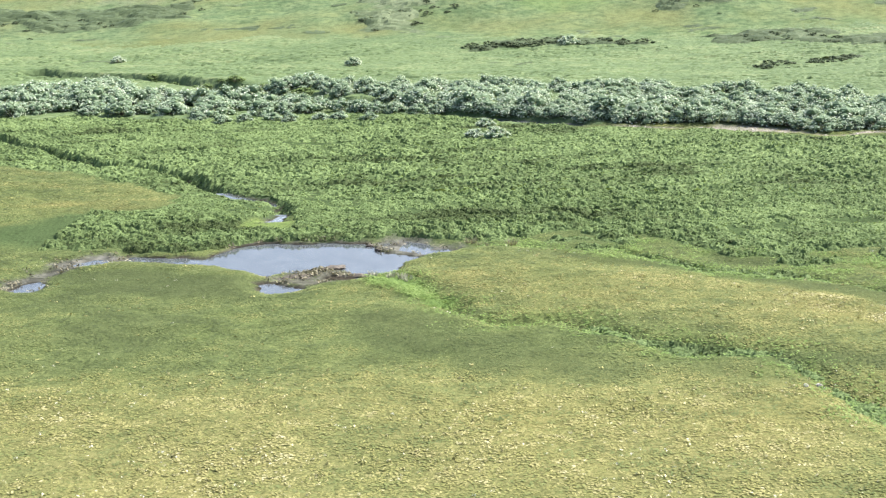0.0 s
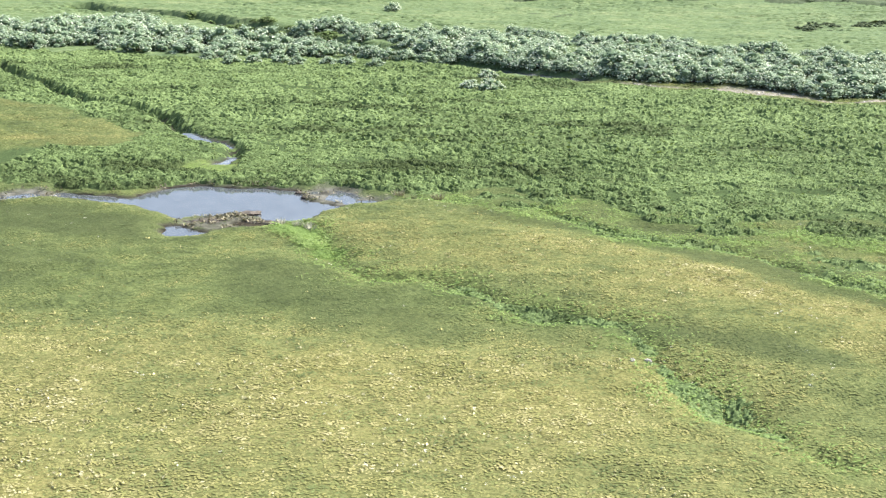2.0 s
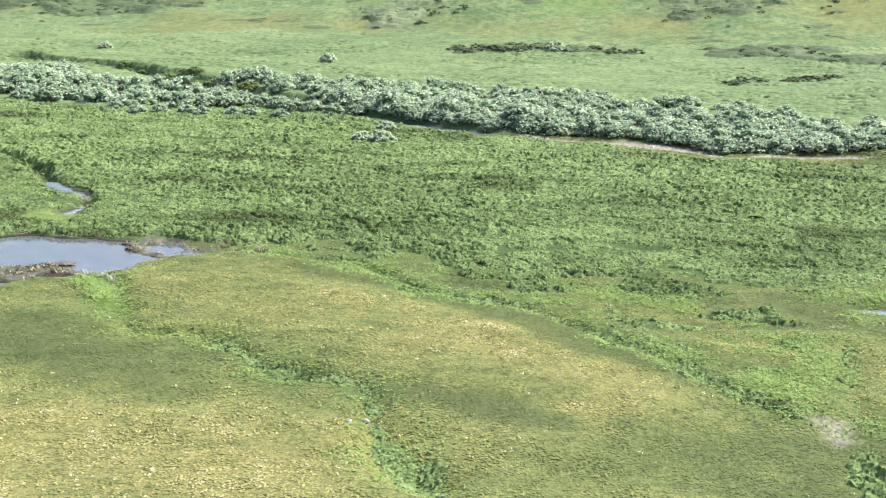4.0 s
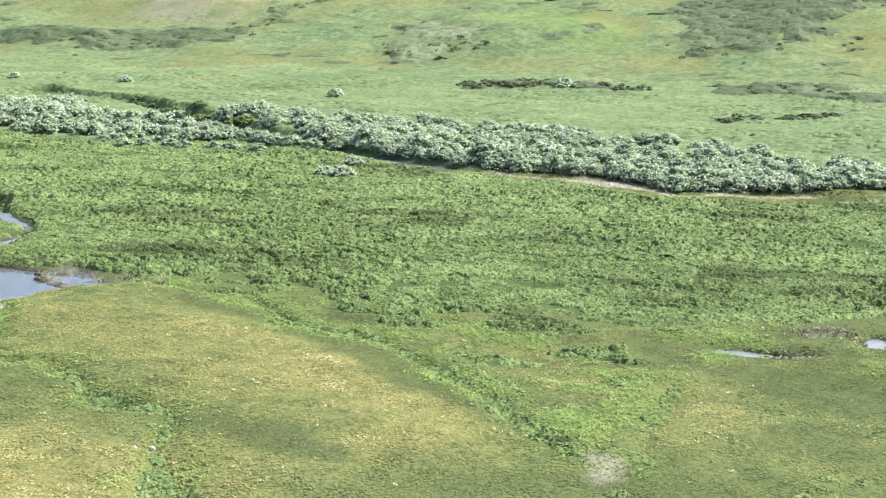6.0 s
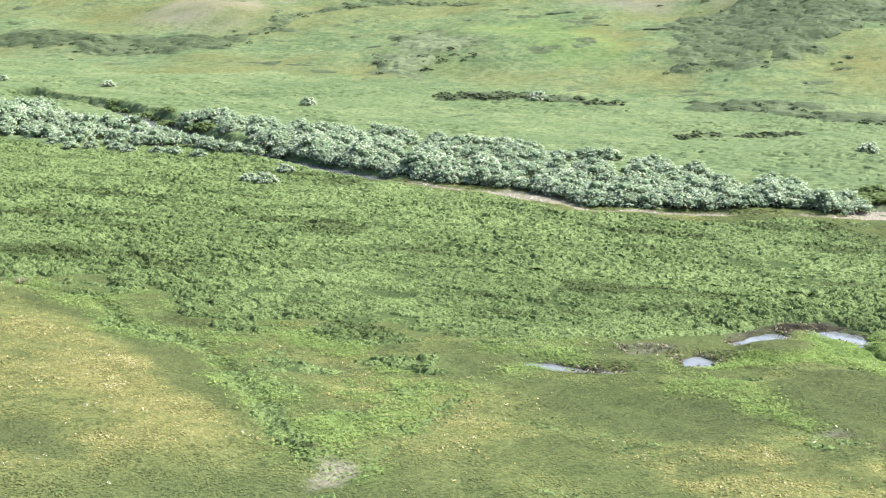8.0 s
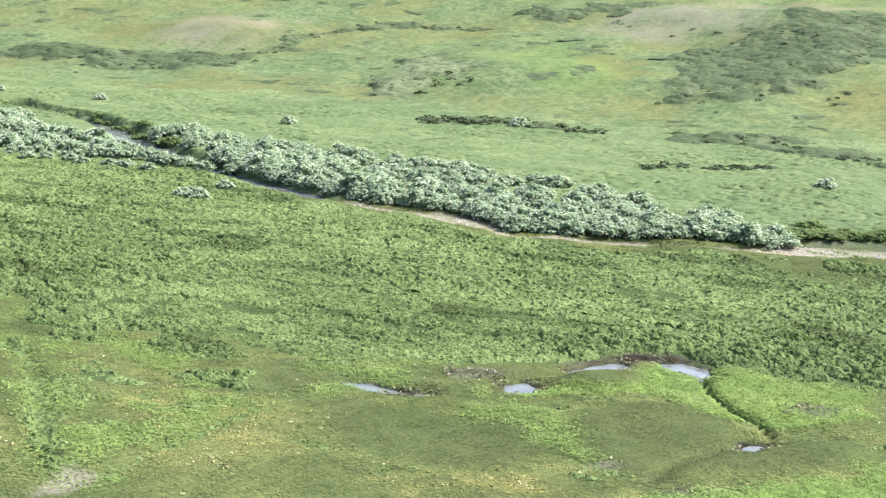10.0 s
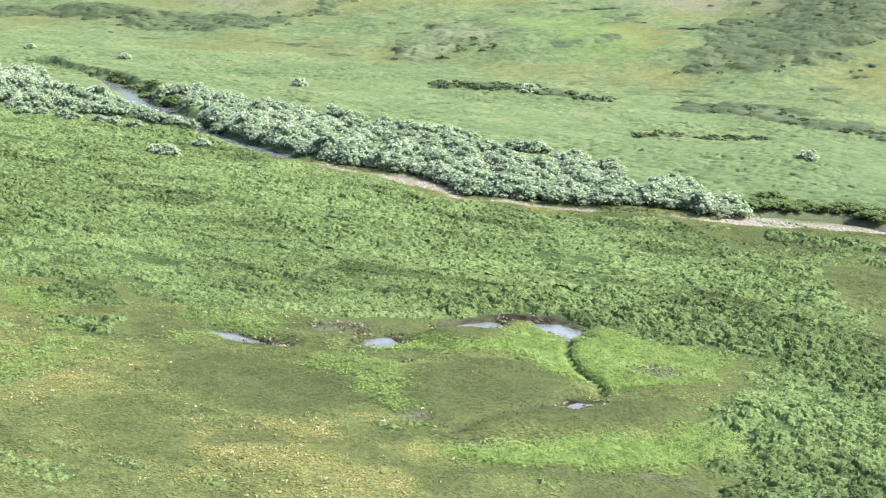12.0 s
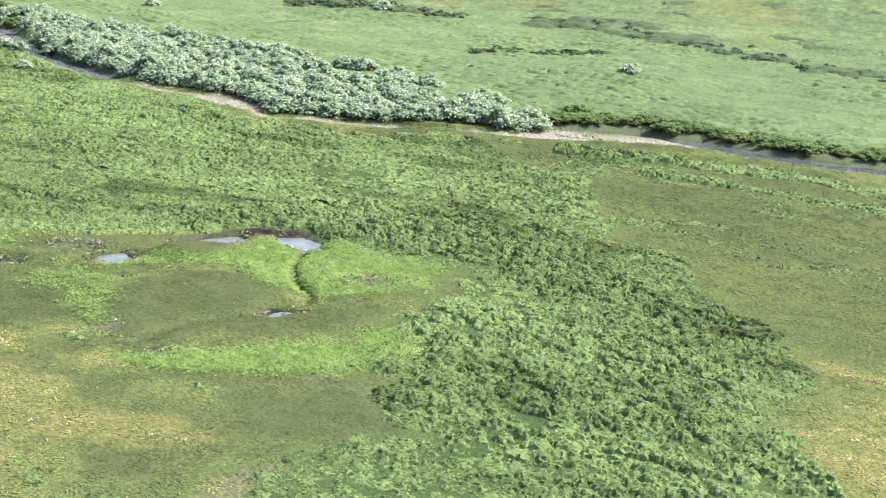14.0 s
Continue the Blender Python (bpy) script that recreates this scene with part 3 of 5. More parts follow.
def ground_material():
    mat, nt = material("tundra_ground")
    co = nt.nodes.new("ShaderNodeNewGeometry").outputs["Position"]
    fine, mid, wide = noise_node(nt, co, 5.0, 6.0, 0.7), noise_node(nt, co, 0.9, 5.0, 0.6), noise_node(nt, co, 0.09, 5.0, 0.6)
    col = ramp(nt, fine, [(0.36, (0.040, 0.054, 0.022)), (0.5, (0.074, 0.093, 0.036)), (0.64, (0.112, 0.134, 0.054))])
    col = mixed(nt, attribute(nt, "north"), col, ramp(nt, fine, [(0.34, (0.066, 0.094, 0.048)), (0.5, (0.088, 0.122, 0.063)), (0.66, (0.112, 0.146, 0.080))]))
    tufts = mixed(nt, 1.0, ramp(nt, mid, [(0.36, (0.66, 0.70, 0.68)), (0.5, (1.0, 1.0, 1.0)), (0.64, (1.28, 1.22, 1.2))]), ramp(nt, noise_node(nt, co, 0.28, 4.0, 0.6), [(0.36, (0.80, 0.86, 0.82)), (0.5, (1.0, 1.0, 1.0)), (0.64, (1.2, 1.12, 1.05))]), "MULTIPLY")
    col = mixed(nt, attribute(nt, "north"), col, mixed(nt, 1.0, col, tufts, "MULTIPLY"))
    col = mixed(nt, attribute(nt, "moss"), col, ramp(nt, fine, [(0.34, (0.038, 0.052, 0.023)), (0.5, (0.056, 0.070, 0.030)), (0.66, (0.074, 0.088, 0.040))]))
    col = mixed(nt, attribute(nt, "dry"), col, ramp(nt, fine, [(0.36, (0.060, 0.063, 0.025)), (0.5, (0.117, 0.114, 0.046)), (0.64, (0.168, 0.157, 0.069))]))
    col = mixed(nt, attribute(nt, "lush"), col, ramp(nt, fine, [(0.34, (0.078, 0.122, 0.034)), (0.5, (0.110, 0.164, 0.048)), (0.66, (0.150, 0.202, 0.068))]))
    # ground below the shrubs, coloured dark for the shade in their gaps
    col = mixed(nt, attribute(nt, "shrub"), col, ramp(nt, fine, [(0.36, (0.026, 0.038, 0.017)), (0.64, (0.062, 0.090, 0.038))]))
    col = mixed(nt, attribute(nt, "heath"), col, ramp(nt, fine, [(0.36, (0.060, 0.072, 0.042)), (0.64, (0.098, 0.116, 0.070))]))
    col = mixed(nt, attribute(nt, "heather"), col, ramp(nt, mixed(nt, 0.6, fine, mid), [(0.40, (0.032, 0.041, 0.026)), (0.5, (0.056, 0.070, 0.043)), (0.60, (0.090, 0.106, 0.066))]))
    col = mixed(nt, attribute(nt, "mud"), col, ramp(nt, mid, [(0.32, (0.036, 0.036, 0.030)), (0.5, (0.070, 0.070, 0.060)), (0.68, (0.13, 0.128, 0.11))]))
    # peat colour, which carries the painted bank shade as well
    col = mixed(nt, attribute(nt, "peat"), col, ramp(nt, mid, [(0.35, (0.011, 0.010, 0.008)), (0.65, (0.036, 0.032, 0.025))]))
    col = mixed(nt, attribute(nt, "gravel"), col, ramp(nt, fine, [(0.36, (0.108, 0.098, 0.080)), (0.5, (0.178, 0.163, 0.136)), (0.64, (0.262, 0.246, 0.210))]))
    col = mixed(nt, 0.45, col, ramp(nt, wide, [(0.3, (0.65, 0.72, 0.62)), (0.5, (1.0, 1.0, 1.0)), (0.7, (1.2, 1.12, 1.0))]), "MULTIPLY")
    p = node(nt, "ShaderNodeBsdfPrincipled", Roughness=0.9)
    p.inputs["Specular IOR Level"].default_value = 0.0
    nt.links.new(col, p.inputs["Base Color"])
    b = node(nt, "ShaderNodeBump", Strength=0.7, Distance=0.10)
    nt.links.new(mixed(nt, 0.5, mid, fine), b.inputs["Height"])
    nt.links.new(b.outputs[0], p.inputs["Normal"])
    out = nt.nodes.new("ShaderNodeOutputMaterial")
    nt.links.new(p.outputs[0], out.inputs["Surface"])
    return mat


def water_material(name, colour, rough):
    mat, nt = material(name)
    co = nt.nodes.new("ShaderNodeNewGeometry").outputs["Position"]
    p = node(nt, "ShaderNodeBsdfPrincipled", Roughness=rough, IOR=1.33)
    n = noise_node(nt, co, 0.8, 3.0, 0.5)
    nt.links.new(ramp(nt, n, [(0.35, colour), (0.7, tuple(1.6 * c for c in colour))]), p.inputs["Base Color"])
    b = node(nt, "ShaderNodeBump", Strength=0.06, Distance=0.02)
    nt.links.new(noise_node(nt, co, 7.0, 2.0, 0.5), b.inputs["Height"])
    nt.links.new(b.outputs[0], p.inputs["Normal"])
    out = nt.nodes.new("ShaderNodeOutputMaterial")
    nt.links.new(p.outputs[0], out.inputs["Surface"])
    return mat


GROUND = ground_material()
WATER = water_material("still_water", (0.05, 0.056, 0.062), 0.06)
POOL_WATER = water_material("shallow_pool_water", (0.085, 0.093, 0.098), 0.08)
SHRUB_LEAF = foliage("dwarf_birch_leaf", [(0.0, (0.053, 0.073, 0.028)), (0.35, (0.125, 0.176, 0.069)), (0.7, (0.206, 0.277, 0.112)), (1.0, (0.31, 0.365, 0.175))], 0.34)
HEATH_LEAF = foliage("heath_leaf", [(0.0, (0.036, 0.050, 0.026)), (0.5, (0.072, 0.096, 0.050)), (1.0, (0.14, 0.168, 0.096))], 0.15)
GRASS_LEAF = foliage("sedge_blade", [(0.0, (0.055, 0.070, 0.030)), (0.12, (0.075, 0.097, 0.038)), (0.3, (0.120, 0.141, 0.053)), (0.55, (0.184, 0.184, 0.067)), (0.8, (0.264, 0.247, 0.112)), (1.0, (0.42, 0.40, 0.25))], 0.12)
DEAD_LEAF = foliage("dead_sedge_blade", [(0.0, (0.055, 0.05, 0.034)), (0.5, (0.14, 0.13, 0.09)), (1.0, (0.34, 0.32, 0.23))], 0.15)
LUSH_LEAF = foliage("lush_sedge_blade", [(0.0, (0.085, 0.14, 0.042)), (0.5, (0.155, 0.222, 0.068)), (1.0, (0.25, 0.31, 0.13))], 0.25)
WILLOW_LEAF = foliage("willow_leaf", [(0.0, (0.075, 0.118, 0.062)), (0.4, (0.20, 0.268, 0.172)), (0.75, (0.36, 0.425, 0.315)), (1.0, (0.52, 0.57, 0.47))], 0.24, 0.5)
MEADOW_LEAF = foliage("meadow_blade", [(0.0, (0.066, 0.098, 0.044)), (0.4, (0.104, 0.143, 0.064)), (0.7, (0.150, 0.178, 0.086)), (1.0, (0.22, 0.23, 0.13))], 0.1)
PETAL = plain("white_petal", [(0.3, (0.34, 0.34, 0.24)), (0.7, (0.46, 0.45, 0.34))], 9.0, 0.7, 0.0)
BARK = plain("willow_bark", [(0.3, (0.05, 0.04, 0.03)), (0.7, (0.15, 0.12, 0.09))], 14)
STONE = plain("river_stone", [(0.3, (0.20, 0.185, 0.16)), (0.7, (0.48, 0.45, 0.40))], 3.0, 0.85, 0.2)
PEAT = plain("wet_peat", [(0.3, (0.022, 0.017, 0.012)), (0.7, (0.075, 0.058, 0.038))], 4.0, 0.7, 0.6)

# ---- ground ----


def graded(lo, hi, step, reach, grow_low, grow_high):
    """Coordinates at an even step from lo to hi, then ever wider out to the reach."""
    mid = np.arange(lo, hi + 1e-6, step)
    lows, highs = [], []
    d, at = step, lo
    while at > -reach:
        d *= grow_low
        at -= d
        lows.append(at)
    d, at = step, hi
    while at < reach:
        d *= grow_high
        at += d
        highs.append(at)
    return np.concatenate([lows[::-1], mid, highs])


def mesh_from(name, verts, faces, mat, attrs=None, smooth_shade=True):
    """A mesh from arrays: faces all of one length."""
    me = bpy.data.meshes.new(name)
    n = faces.shape[1]
    me.vertices.add(len(verts))
    me.vertices.foreach_set("co", np.ascontiguousarray(verts, np.float32).ravel())
    me.loops.add(faces.size)
    me.loops.foreach_set("vertex_index", np.ascontiguousarray(faces, np.int32).ravel())
    me.polygons.add(len(faces))
    me.polygons.foreach_set("loop_start", np.arange(0, faces.size, n, dtype=np.int32))
    for key, values in (attrs or {}).items():
        me.attributes.new(key, "FLOAT", "POINT").data.foreach_set("value", np.ascontiguousarray(values, np.float32))
    me.update(calc_edges=True)
    me.polygons.foreach_set("use_smooth", np.full(len(faces), smooth_shade))
    me.materials.append(mat)
    return me


gx, gy = graded(-60, 114, 0.4, 3000, 1.08, 1.2), graded(-44, 76, 0.4, 3000, 1.3, 1.045)
X, Y = np.meshgrid(gx, gy)
fx, fy = X.ravel(), Y.ravel()
cover = masks(fx, fy)
idx = np.arange(len(fx)).reshape(X.shape)
quads = np.stack([idx[:-1, :-1], idx[:-1, 1:], idx[1:, 1:], idx[1:, :-1]], -1).reshape(-1, 4)
near = (fx > -66) & (fx < 125) & (fy > -42) & (fy < 80)
rise = np.zeros(len(fx))
rise[near] = 0.2 * canopy(fx[near], fy[near], cover["shrub"][near] * (cover["wet"][near] > 0.7) * (1 - cover["mud"][near]) * (1 - cover["lush"][near]))[0]
cover["heath"] = np.zeros(len(fx))
near = (np.abs(fx) < 140) & (fy > 58) & (fy < 260)
cover["heath"][near] = heath(fx[near], fy[near])
cover["heather"] = np.zeros(len(fx))
cover["heather"][near] = heather(fx[near], fy[near])
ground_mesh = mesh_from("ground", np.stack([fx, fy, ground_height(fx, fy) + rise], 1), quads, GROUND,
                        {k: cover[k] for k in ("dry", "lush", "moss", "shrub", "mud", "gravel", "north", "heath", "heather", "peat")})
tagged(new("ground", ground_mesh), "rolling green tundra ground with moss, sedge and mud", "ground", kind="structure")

# ---- water ----


def water_sheet(name, pts, z, label, margin=1.2, mat=WATER):
    """A level sheet of water that runs under its banks."""
    xs, ys = [p[0] for p in pts], [p[1] for p in pts]
    x0, x1, y0, y1 = min(xs) - margin, max(xs) + margin, min(ys) - margin, max(ys) + margin
    bm = bmesh.new()
    nx, ny = max(2, int((x1 - x0) / 0.5)), max(2, int((y1 - y0) / 0.5))
    ux, uy = np.meshgrid(np.linspace(x0, x1, nx + 1), np.linspace(y0, y1, ny + 1))
    keep = (outline_distance(ux, uy, pts) < margin)
    verts = {}
    for j in range(ny):
        for i in range(nx):
            if keep[j, i] or keep[j + 1, i] or keep[j, i + 1] or keep[j + 1, i + 1]:
                corner = []
                for a, b in ((i, j), (i + 1, j), (i + 1, j + 1), (i, j + 1)):
                    if (a, b) not in verts:
                        verts[a, b] = bm.verts.new((ux[b, a], uy[b, a], z))
                    corner.append(verts[a, b])
                bm.faces.new(corner)
    me = bpy.data.meshes.new(name)
    bm.to_mesh(me)
    bm.free()
    me.materials.append(mat)
    return tagged(new(name, me), label, "water", kind="structure")


def widened(pts, w):
    """A closed band round a line."""
    left, right = [], []
    for k, p in enumerate(pts):
        a, b = pts[max(k - 1, 0)], pts[min(k + 1, len(pts) - 1)]
        d = math.hypot(b[0] - a[0], b[1] - a[1])
        nx, ny = -(b[1] - a[1]) / d * w / 2, (b[0] - a[0]) / d * w / 2
        left.append((p[0] + nx, p[1] + ny))
        right.append((p[0] - nx, p[1] - ny))
    return left + right[::-1]


water_sheet("pond", POND, 0.0, "still blue-grey tundra pond reflecting the sky", 3.4)
water_sheet("pond", POND_LOBE, 0.001, "small lobe of still water behind a mud strip", 0.6)
water_sheet("pool", ARM_POOL, 0.0, "small pool in the muddy arm of the pond", 0.6)
water_sheet("pool", POOL_BEND, 0.0, "curved pool under a peat bank", 0.6, POOL_WATER)
water_sheet("pool", SMALL_POOL, 0.002, "small bright pool in the creek", 0.6, POOL_WATER)
water_sheet("pool", CREEK_POOL, 0.003, "dark narrow pool under the creek bank", 0.6)
water_sheet("pool", POOL_WEST, 0.0, "long narrow pool in wet sedge", 0.6, POOL_WATER)
water_sheet("pool", POOL_MID, 0.0, "small round pool in wet sedge", 0.6, POOL_WATER)
water_sheet("pool", POOL_ARC, 0.0, "curved pool under a peat bank", 0.6, POOL_WATER)
water_sheet("pool", POOL_SOUTH, 0.0, "tiny pool at the end of a ditch", 0.6, POOL_WATER)
water_sheet("stream", widened(STREAM, 5.4), 0.0, "shallow stream between willow thickets", 0.8, POOL_WATER)
water_sheet("stream", widened(STREAM_EAST, 2.6), 0.004, "shallow stream beside a gravel bar", 0.8)

# ---- plants ----


def leaf_cloud(count, shape, size, flat=0.5, seed=0):
    """Leaf blades (kites of two triangles) round a dome; shape(u, v, w) places them. Returns vertices and faces."""
    r = np.random.default_rng(seed)
    verts, faces = [], []
    for k in range(count):
        c, out = shape(r)
        nrm = Vector(out).normalized() * (1 - flat) + Vector((r.normal() * 0.6, r.normal() * 0.6, 0.5 + r.random())) * flat
        nrm.normalize()
        side = nrm.cross(Vector((r.normal(), r.normal(), r.normal()))).normalized()
        ahead = side.cross(nrm)
        s = size * (0.6 + 0.8 * r.random())
        c = Vector(c)
        n0 = len(verts)
        verts += [c - ahead * s * 0.6, c + side * s * 0.38 + nrm * s * 0.08, c + ahead * s * 0.6, c - side * s * 0.38 + nrm * s * 0.08]
        faces.append((n0, n0 + 1, n0 + 2, n0 + 3))
    return np.array([tuple(v) for v in verts]), np.array(faces)


def dome(rx, rz, lift=0.0, inner=0.55):
    def place(r):
        a, h = r.random() * 2 * math.pi, r.random()
        k = inner + (1 - inner) * math.sqrt(r.random())
        cz = h
        cr = math.sqrt(1 - cz * cz)
        out = (cr * math.cos(a), cr * math.sin(a), cz + 0.15)
        return (rx * k * out[0], rx * k * out[1], lift + rz * k * cz), out
    return place


def blades(count, spread, height, width, lean, seed):
    """A tuft of pointed blades, one triangle each."""
    r = np.random.default_rng(seed)
    verts, faces = [], []
    for k in range(count):
        a, d = r.random() * 2 * math.pi, spread * math.sqrt(r.random())
        bx, by = d * math.cos(a), d * math.sin(a)
        t = r.random() * math.pi
        wx, wy = width / 2 * math.cos(t), width / 2 * math.sin(t)
        h, l = height * (0.6 + 0.7 * r.random()), lean * (0.4 + r.random())
        n0 = len(verts)
        verts += [(bx - wx, by - wy, -0.04), (bx + wx, by + wy, -0.04), (bx + l * math.cos(a), by + l * math.sin(a), h)]
        faces.append((n0, n0 + 1, n0 + 2))
    return np.array(verts), np.array(faces)


def scattered(name, kinds, xy, scale, tone, mat, label, category, jitter=0.12, squash=None, lift=0.0):
    """One object of many plants: each place takes one of the kinds, turned and sized, with its own tone."""
    r = np.random.default_rng(len(xy))
    z = ground_height(xy[:, 0], xy[:, 1]) + lift
    pick, turn = r.integers(0, len(kinds), len(xy)), r.random(len(xy)) * 2 * math.pi
    all_v, all_f, all_t, base = [], [], [], 0
    for k, (kv, kf) in enumerate(kinds):
        m = np.nonzero(pick == k)[0]
        if not len(m):
            continue
        c, s = np.cos(turn[m])[:, None], np.sin(turn[m])[:, None]
        sc = scale[m][:, None]
        hz = sc * (squash[m][:, None] if squash is not None else 1.0)
        vx = xy[m, 0][:, None] + sc * (c * kv[:, 0] - s * kv[:, 1])
        vy = xy[m, 1][:, None] + sc * (s * kv[:, 0] + c * kv[:, 1])
        vz = z[m][:, None] + hz * kv[:, 2]
        per = kf.shape[1]
        leaf_tone = np.repeat(r.normal(0, jitter, (len(m), len(kf))), per, axis=1)
        vt = np.repeat(tone[m][:, None], len(kv), 1)
        vt[:, kf.ravel()] += leaf_tone
        all_v.append(np.stack([vx, vy, vz], -1).reshape(-1, 3))
        all_f.append((kf[None] + (np.arange(len(m)) * len(kv))[:, None, None] + base).reshape(-1, per))
        all_t.append(np.clip(vt, 0, 1).ravel())
        base += len(m) * len(kv)
    me = mesh_from(name, np.concatenate(all_v), np.concatenate(all_f), mat, {"tone": np.concatenate(all_t)}, True)
    return tagged(new(name, me), label, category, kind="stuff")


def places(x0, x1, y0, y1, step, seed):
    r = np.random.default_rng(seed)
    px, py = np.meshgrid(np.arange(x0, x1, step), np.arange(y0, y1, step))
    xy = np.stack([px.ravel(), py.ravel()], 1)
    return xy + r.uniform(-0.5, 0.5, xy.shape) * step * 1.1


def in_sight(xy):
    """The stretch of ground along the flight: not the land behind it."""
    west = xy[:, 0] > -22 - 0.56 * (xy[:, 1] + 40)
    east = xy[:, 0] < 103 + 0.20 * (xy[:, 1] + 20)
    return west & east & (xy[:, 1] > -45 + 0.17 * np.clip(xy[:, 0] - 12, 0, 200))


def leaf_quads(xy, z, lean, size, wild, long, seed):
    """Single leaves or blades, one kite each, over a surface: lean is the surface's slope as (dz/dx, dz/dy)."""
    r = np.random.default_rng(seed)
    n = len(xy)
    nrm = np.stack([-lean[0], -lean[1], np.ones(n)], 1) + r.normal(0, wild, (n, 3))
    nrm[:, 2] = np.abs(nrm[:, 2]) + 0.05
    nrm /= np.linalg.norm(nrm, axis=1, keepdims=True)
    side = np.cross(nrm, r.normal(0, 1, (n, 3)))
    side /= np.linalg.norm(side, axis=1, keepdims=True)
    ahead = np.cross(side, nrm)
    c = np.stack([xy[:, 0], xy[:, 1], z], 1)
    sz = size[:, None]
    quad = np.stack([c - ahead * sz * 0.5 * long, c + side * sz * 0.42, c + ahead * sz * 0.5 * long, c - side * sz * 0.42], 1).reshape(-1, 3)
    return quad, np.arange(4 * n).reshape(-1, 4)


def leaf_sheet(name, xy, z, lean, size, tone, mat, label, category, wild=0.5, long=1.5, seed=0):
    """A sheet of leaves or blades as one object."""
    quad, faces = leaf_quads(xy, z, lean, size, wild, long, seed)
    me = mesh_from(name, quad, faces, mat, {"tone": np.repeat(np.clip(tone, 0, 1), 4)}, False)
    print(name, len(xy))
    return tagged(new(name, me), label, category, kind="stuff")


def slope(fn, x, y, e=0.15):
    return (fn(x + e, y) - fn(x - e, y)) / (2 * e), (fn(x, y + e) - fn(x, y - e)) / (2 * e)


class Chart:
    """The plan on an even grid, to look up cover and height for many plants at once."""

    def __init__(self, x0, x1, y0, y1, step):
        self.x0, self.y0, self.step = x0, y0, step
        ax, ay = np.meshgrid(np.arange(x0, x1, step), np.arange(y0, y1, step))
        self.shape = ax.shape
        self.layers = masks(ax.ravel(), ay.ravel())
        self.layers["height"] = ground_height(ax.ravel(), ay.ravel())
        self.layers = {k: v.reshape(self.shape) for k, v in self.layers.items()}

    def at(self, xy, names=None):
        u = np.clip((xy[:, 0] - self.x0) / self.step, 0, self.shape[1] - 1.001)
        v = np.clip((xy[:, 1] - self.y0) / self.step, 0, self.shape[0] - 1.001)
        i, j = u.astype(int), v.astype(int)
        fu, fv = u - i, v - j
        w = ((1 - fu) * (1 - fv), fu * (1 - fv), (1 - fu) * fv, fu * fv)
        return {k: w[0] * g[j, i] + w[1] * g[j, i + 1] + w[2] * g[j + 1, i] + w[3] * g[j + 1, i + 1] for k, g in self.layers.items() if names is None or k in names}


near_chart = Chart(-72, 130, -48, 130, 0.4)
far_chart = Chart(-180, 160, 48, 312, 1.0)

# dwarf shrubs: one lumpy canopy with gaps, and the leaves that stand out of it
def shrub_cover(xy, cv):
    """How far the shrubs own a place, and how far they are the dark brush of a rill."""
    x, y = xy[:, 0], xy[:, 1]
    rill = 0.6 * ribbon(x, y, RILL, 1.0, 1.2, 0.6) * smooth(13, 17, x)
    rill = np.maximum(rill, 0.6 * np.exp(-(((x - 28.3) / 1.6) ** 2 + ((y + 30.4) / 1.7) ** 2)))
    for line, wide, amount in ((RILL_EAST, 1.6, 0.6), (RILL_SOUTH, 1.0, 0.5), (BRUSH_EAST, 2.4, 0.35), (BAND_NORTH, 3.2, 1.0), (BAND_SOUTH, 2.6, 0.9)):
        rill = np.maximum(rill, amount * ribbon(x, y, line, wide, 1.2, 0.8))
    rill = np.maximum(rill, 0.8 * ribbon(x, y, RILL_SOUTH[4:], 1.3, 1.2, 0.7) * (y < -21))
    own = np.maximum(cv["shrub"], rill) * (1 - cv["mud"]) * (1 - cv["gravel"]) * (1 - 0.9 * cv["lush"] * (rill < 0.3)) * (cv["wet"] > np.where(y < 9.5, np.where(x < 10, 0.25, 0.6), 0.6))
    stripes = 0.6 * smooth(-0.25, 0.5, fbm(x, 1.9 * y, 6, 84)) * cv["moss"] * (x > 62) * (y > 14) * (1 - 0.8 * region(x, y, OLIVE_HEART, 0.8, 0.6))
    tufts = 0.45 * smooth(0.1, 0.55, fbm(x, 1.6 * y, 1.7, 225, 3)) * smooth(34, 44, x - 0.4 * (y + 20)) * (y < 8) * (1 - cv["dry"]) * (1 - 0.8 * cv["moss"]) * (1 - cv["lush"]) * (1 - cv["mud"]) * (cv["wet"] > 0.6)
    return np.maximum.reduce([own, stripes, tufts]) * (1 - region(x, y, MUD_SPOT, 0.5, 0.2)), rill


def shrub_tone(x, y, rill):
    tall = region(x, y, TALL_SHRUBS, 1.5, 1.0)
    grey = smooth(0.35, 0.75, fbm(x, 2.2 * y, 8, 96, 3)) * (1 - tall)
    return (0.51 + 0.05 * smooth(20, 45, y) + 0.13 * fbm(x, 1.4 * y, 9, 72) + 0.06 * fbm(x, y, 1.3, 85) - 0.04 * np.maximum(ruggedness(x, y), tall) - 0.24 * grey
            - 0.03 * smooth(0.3, 0.8, rill) * (y < -8))


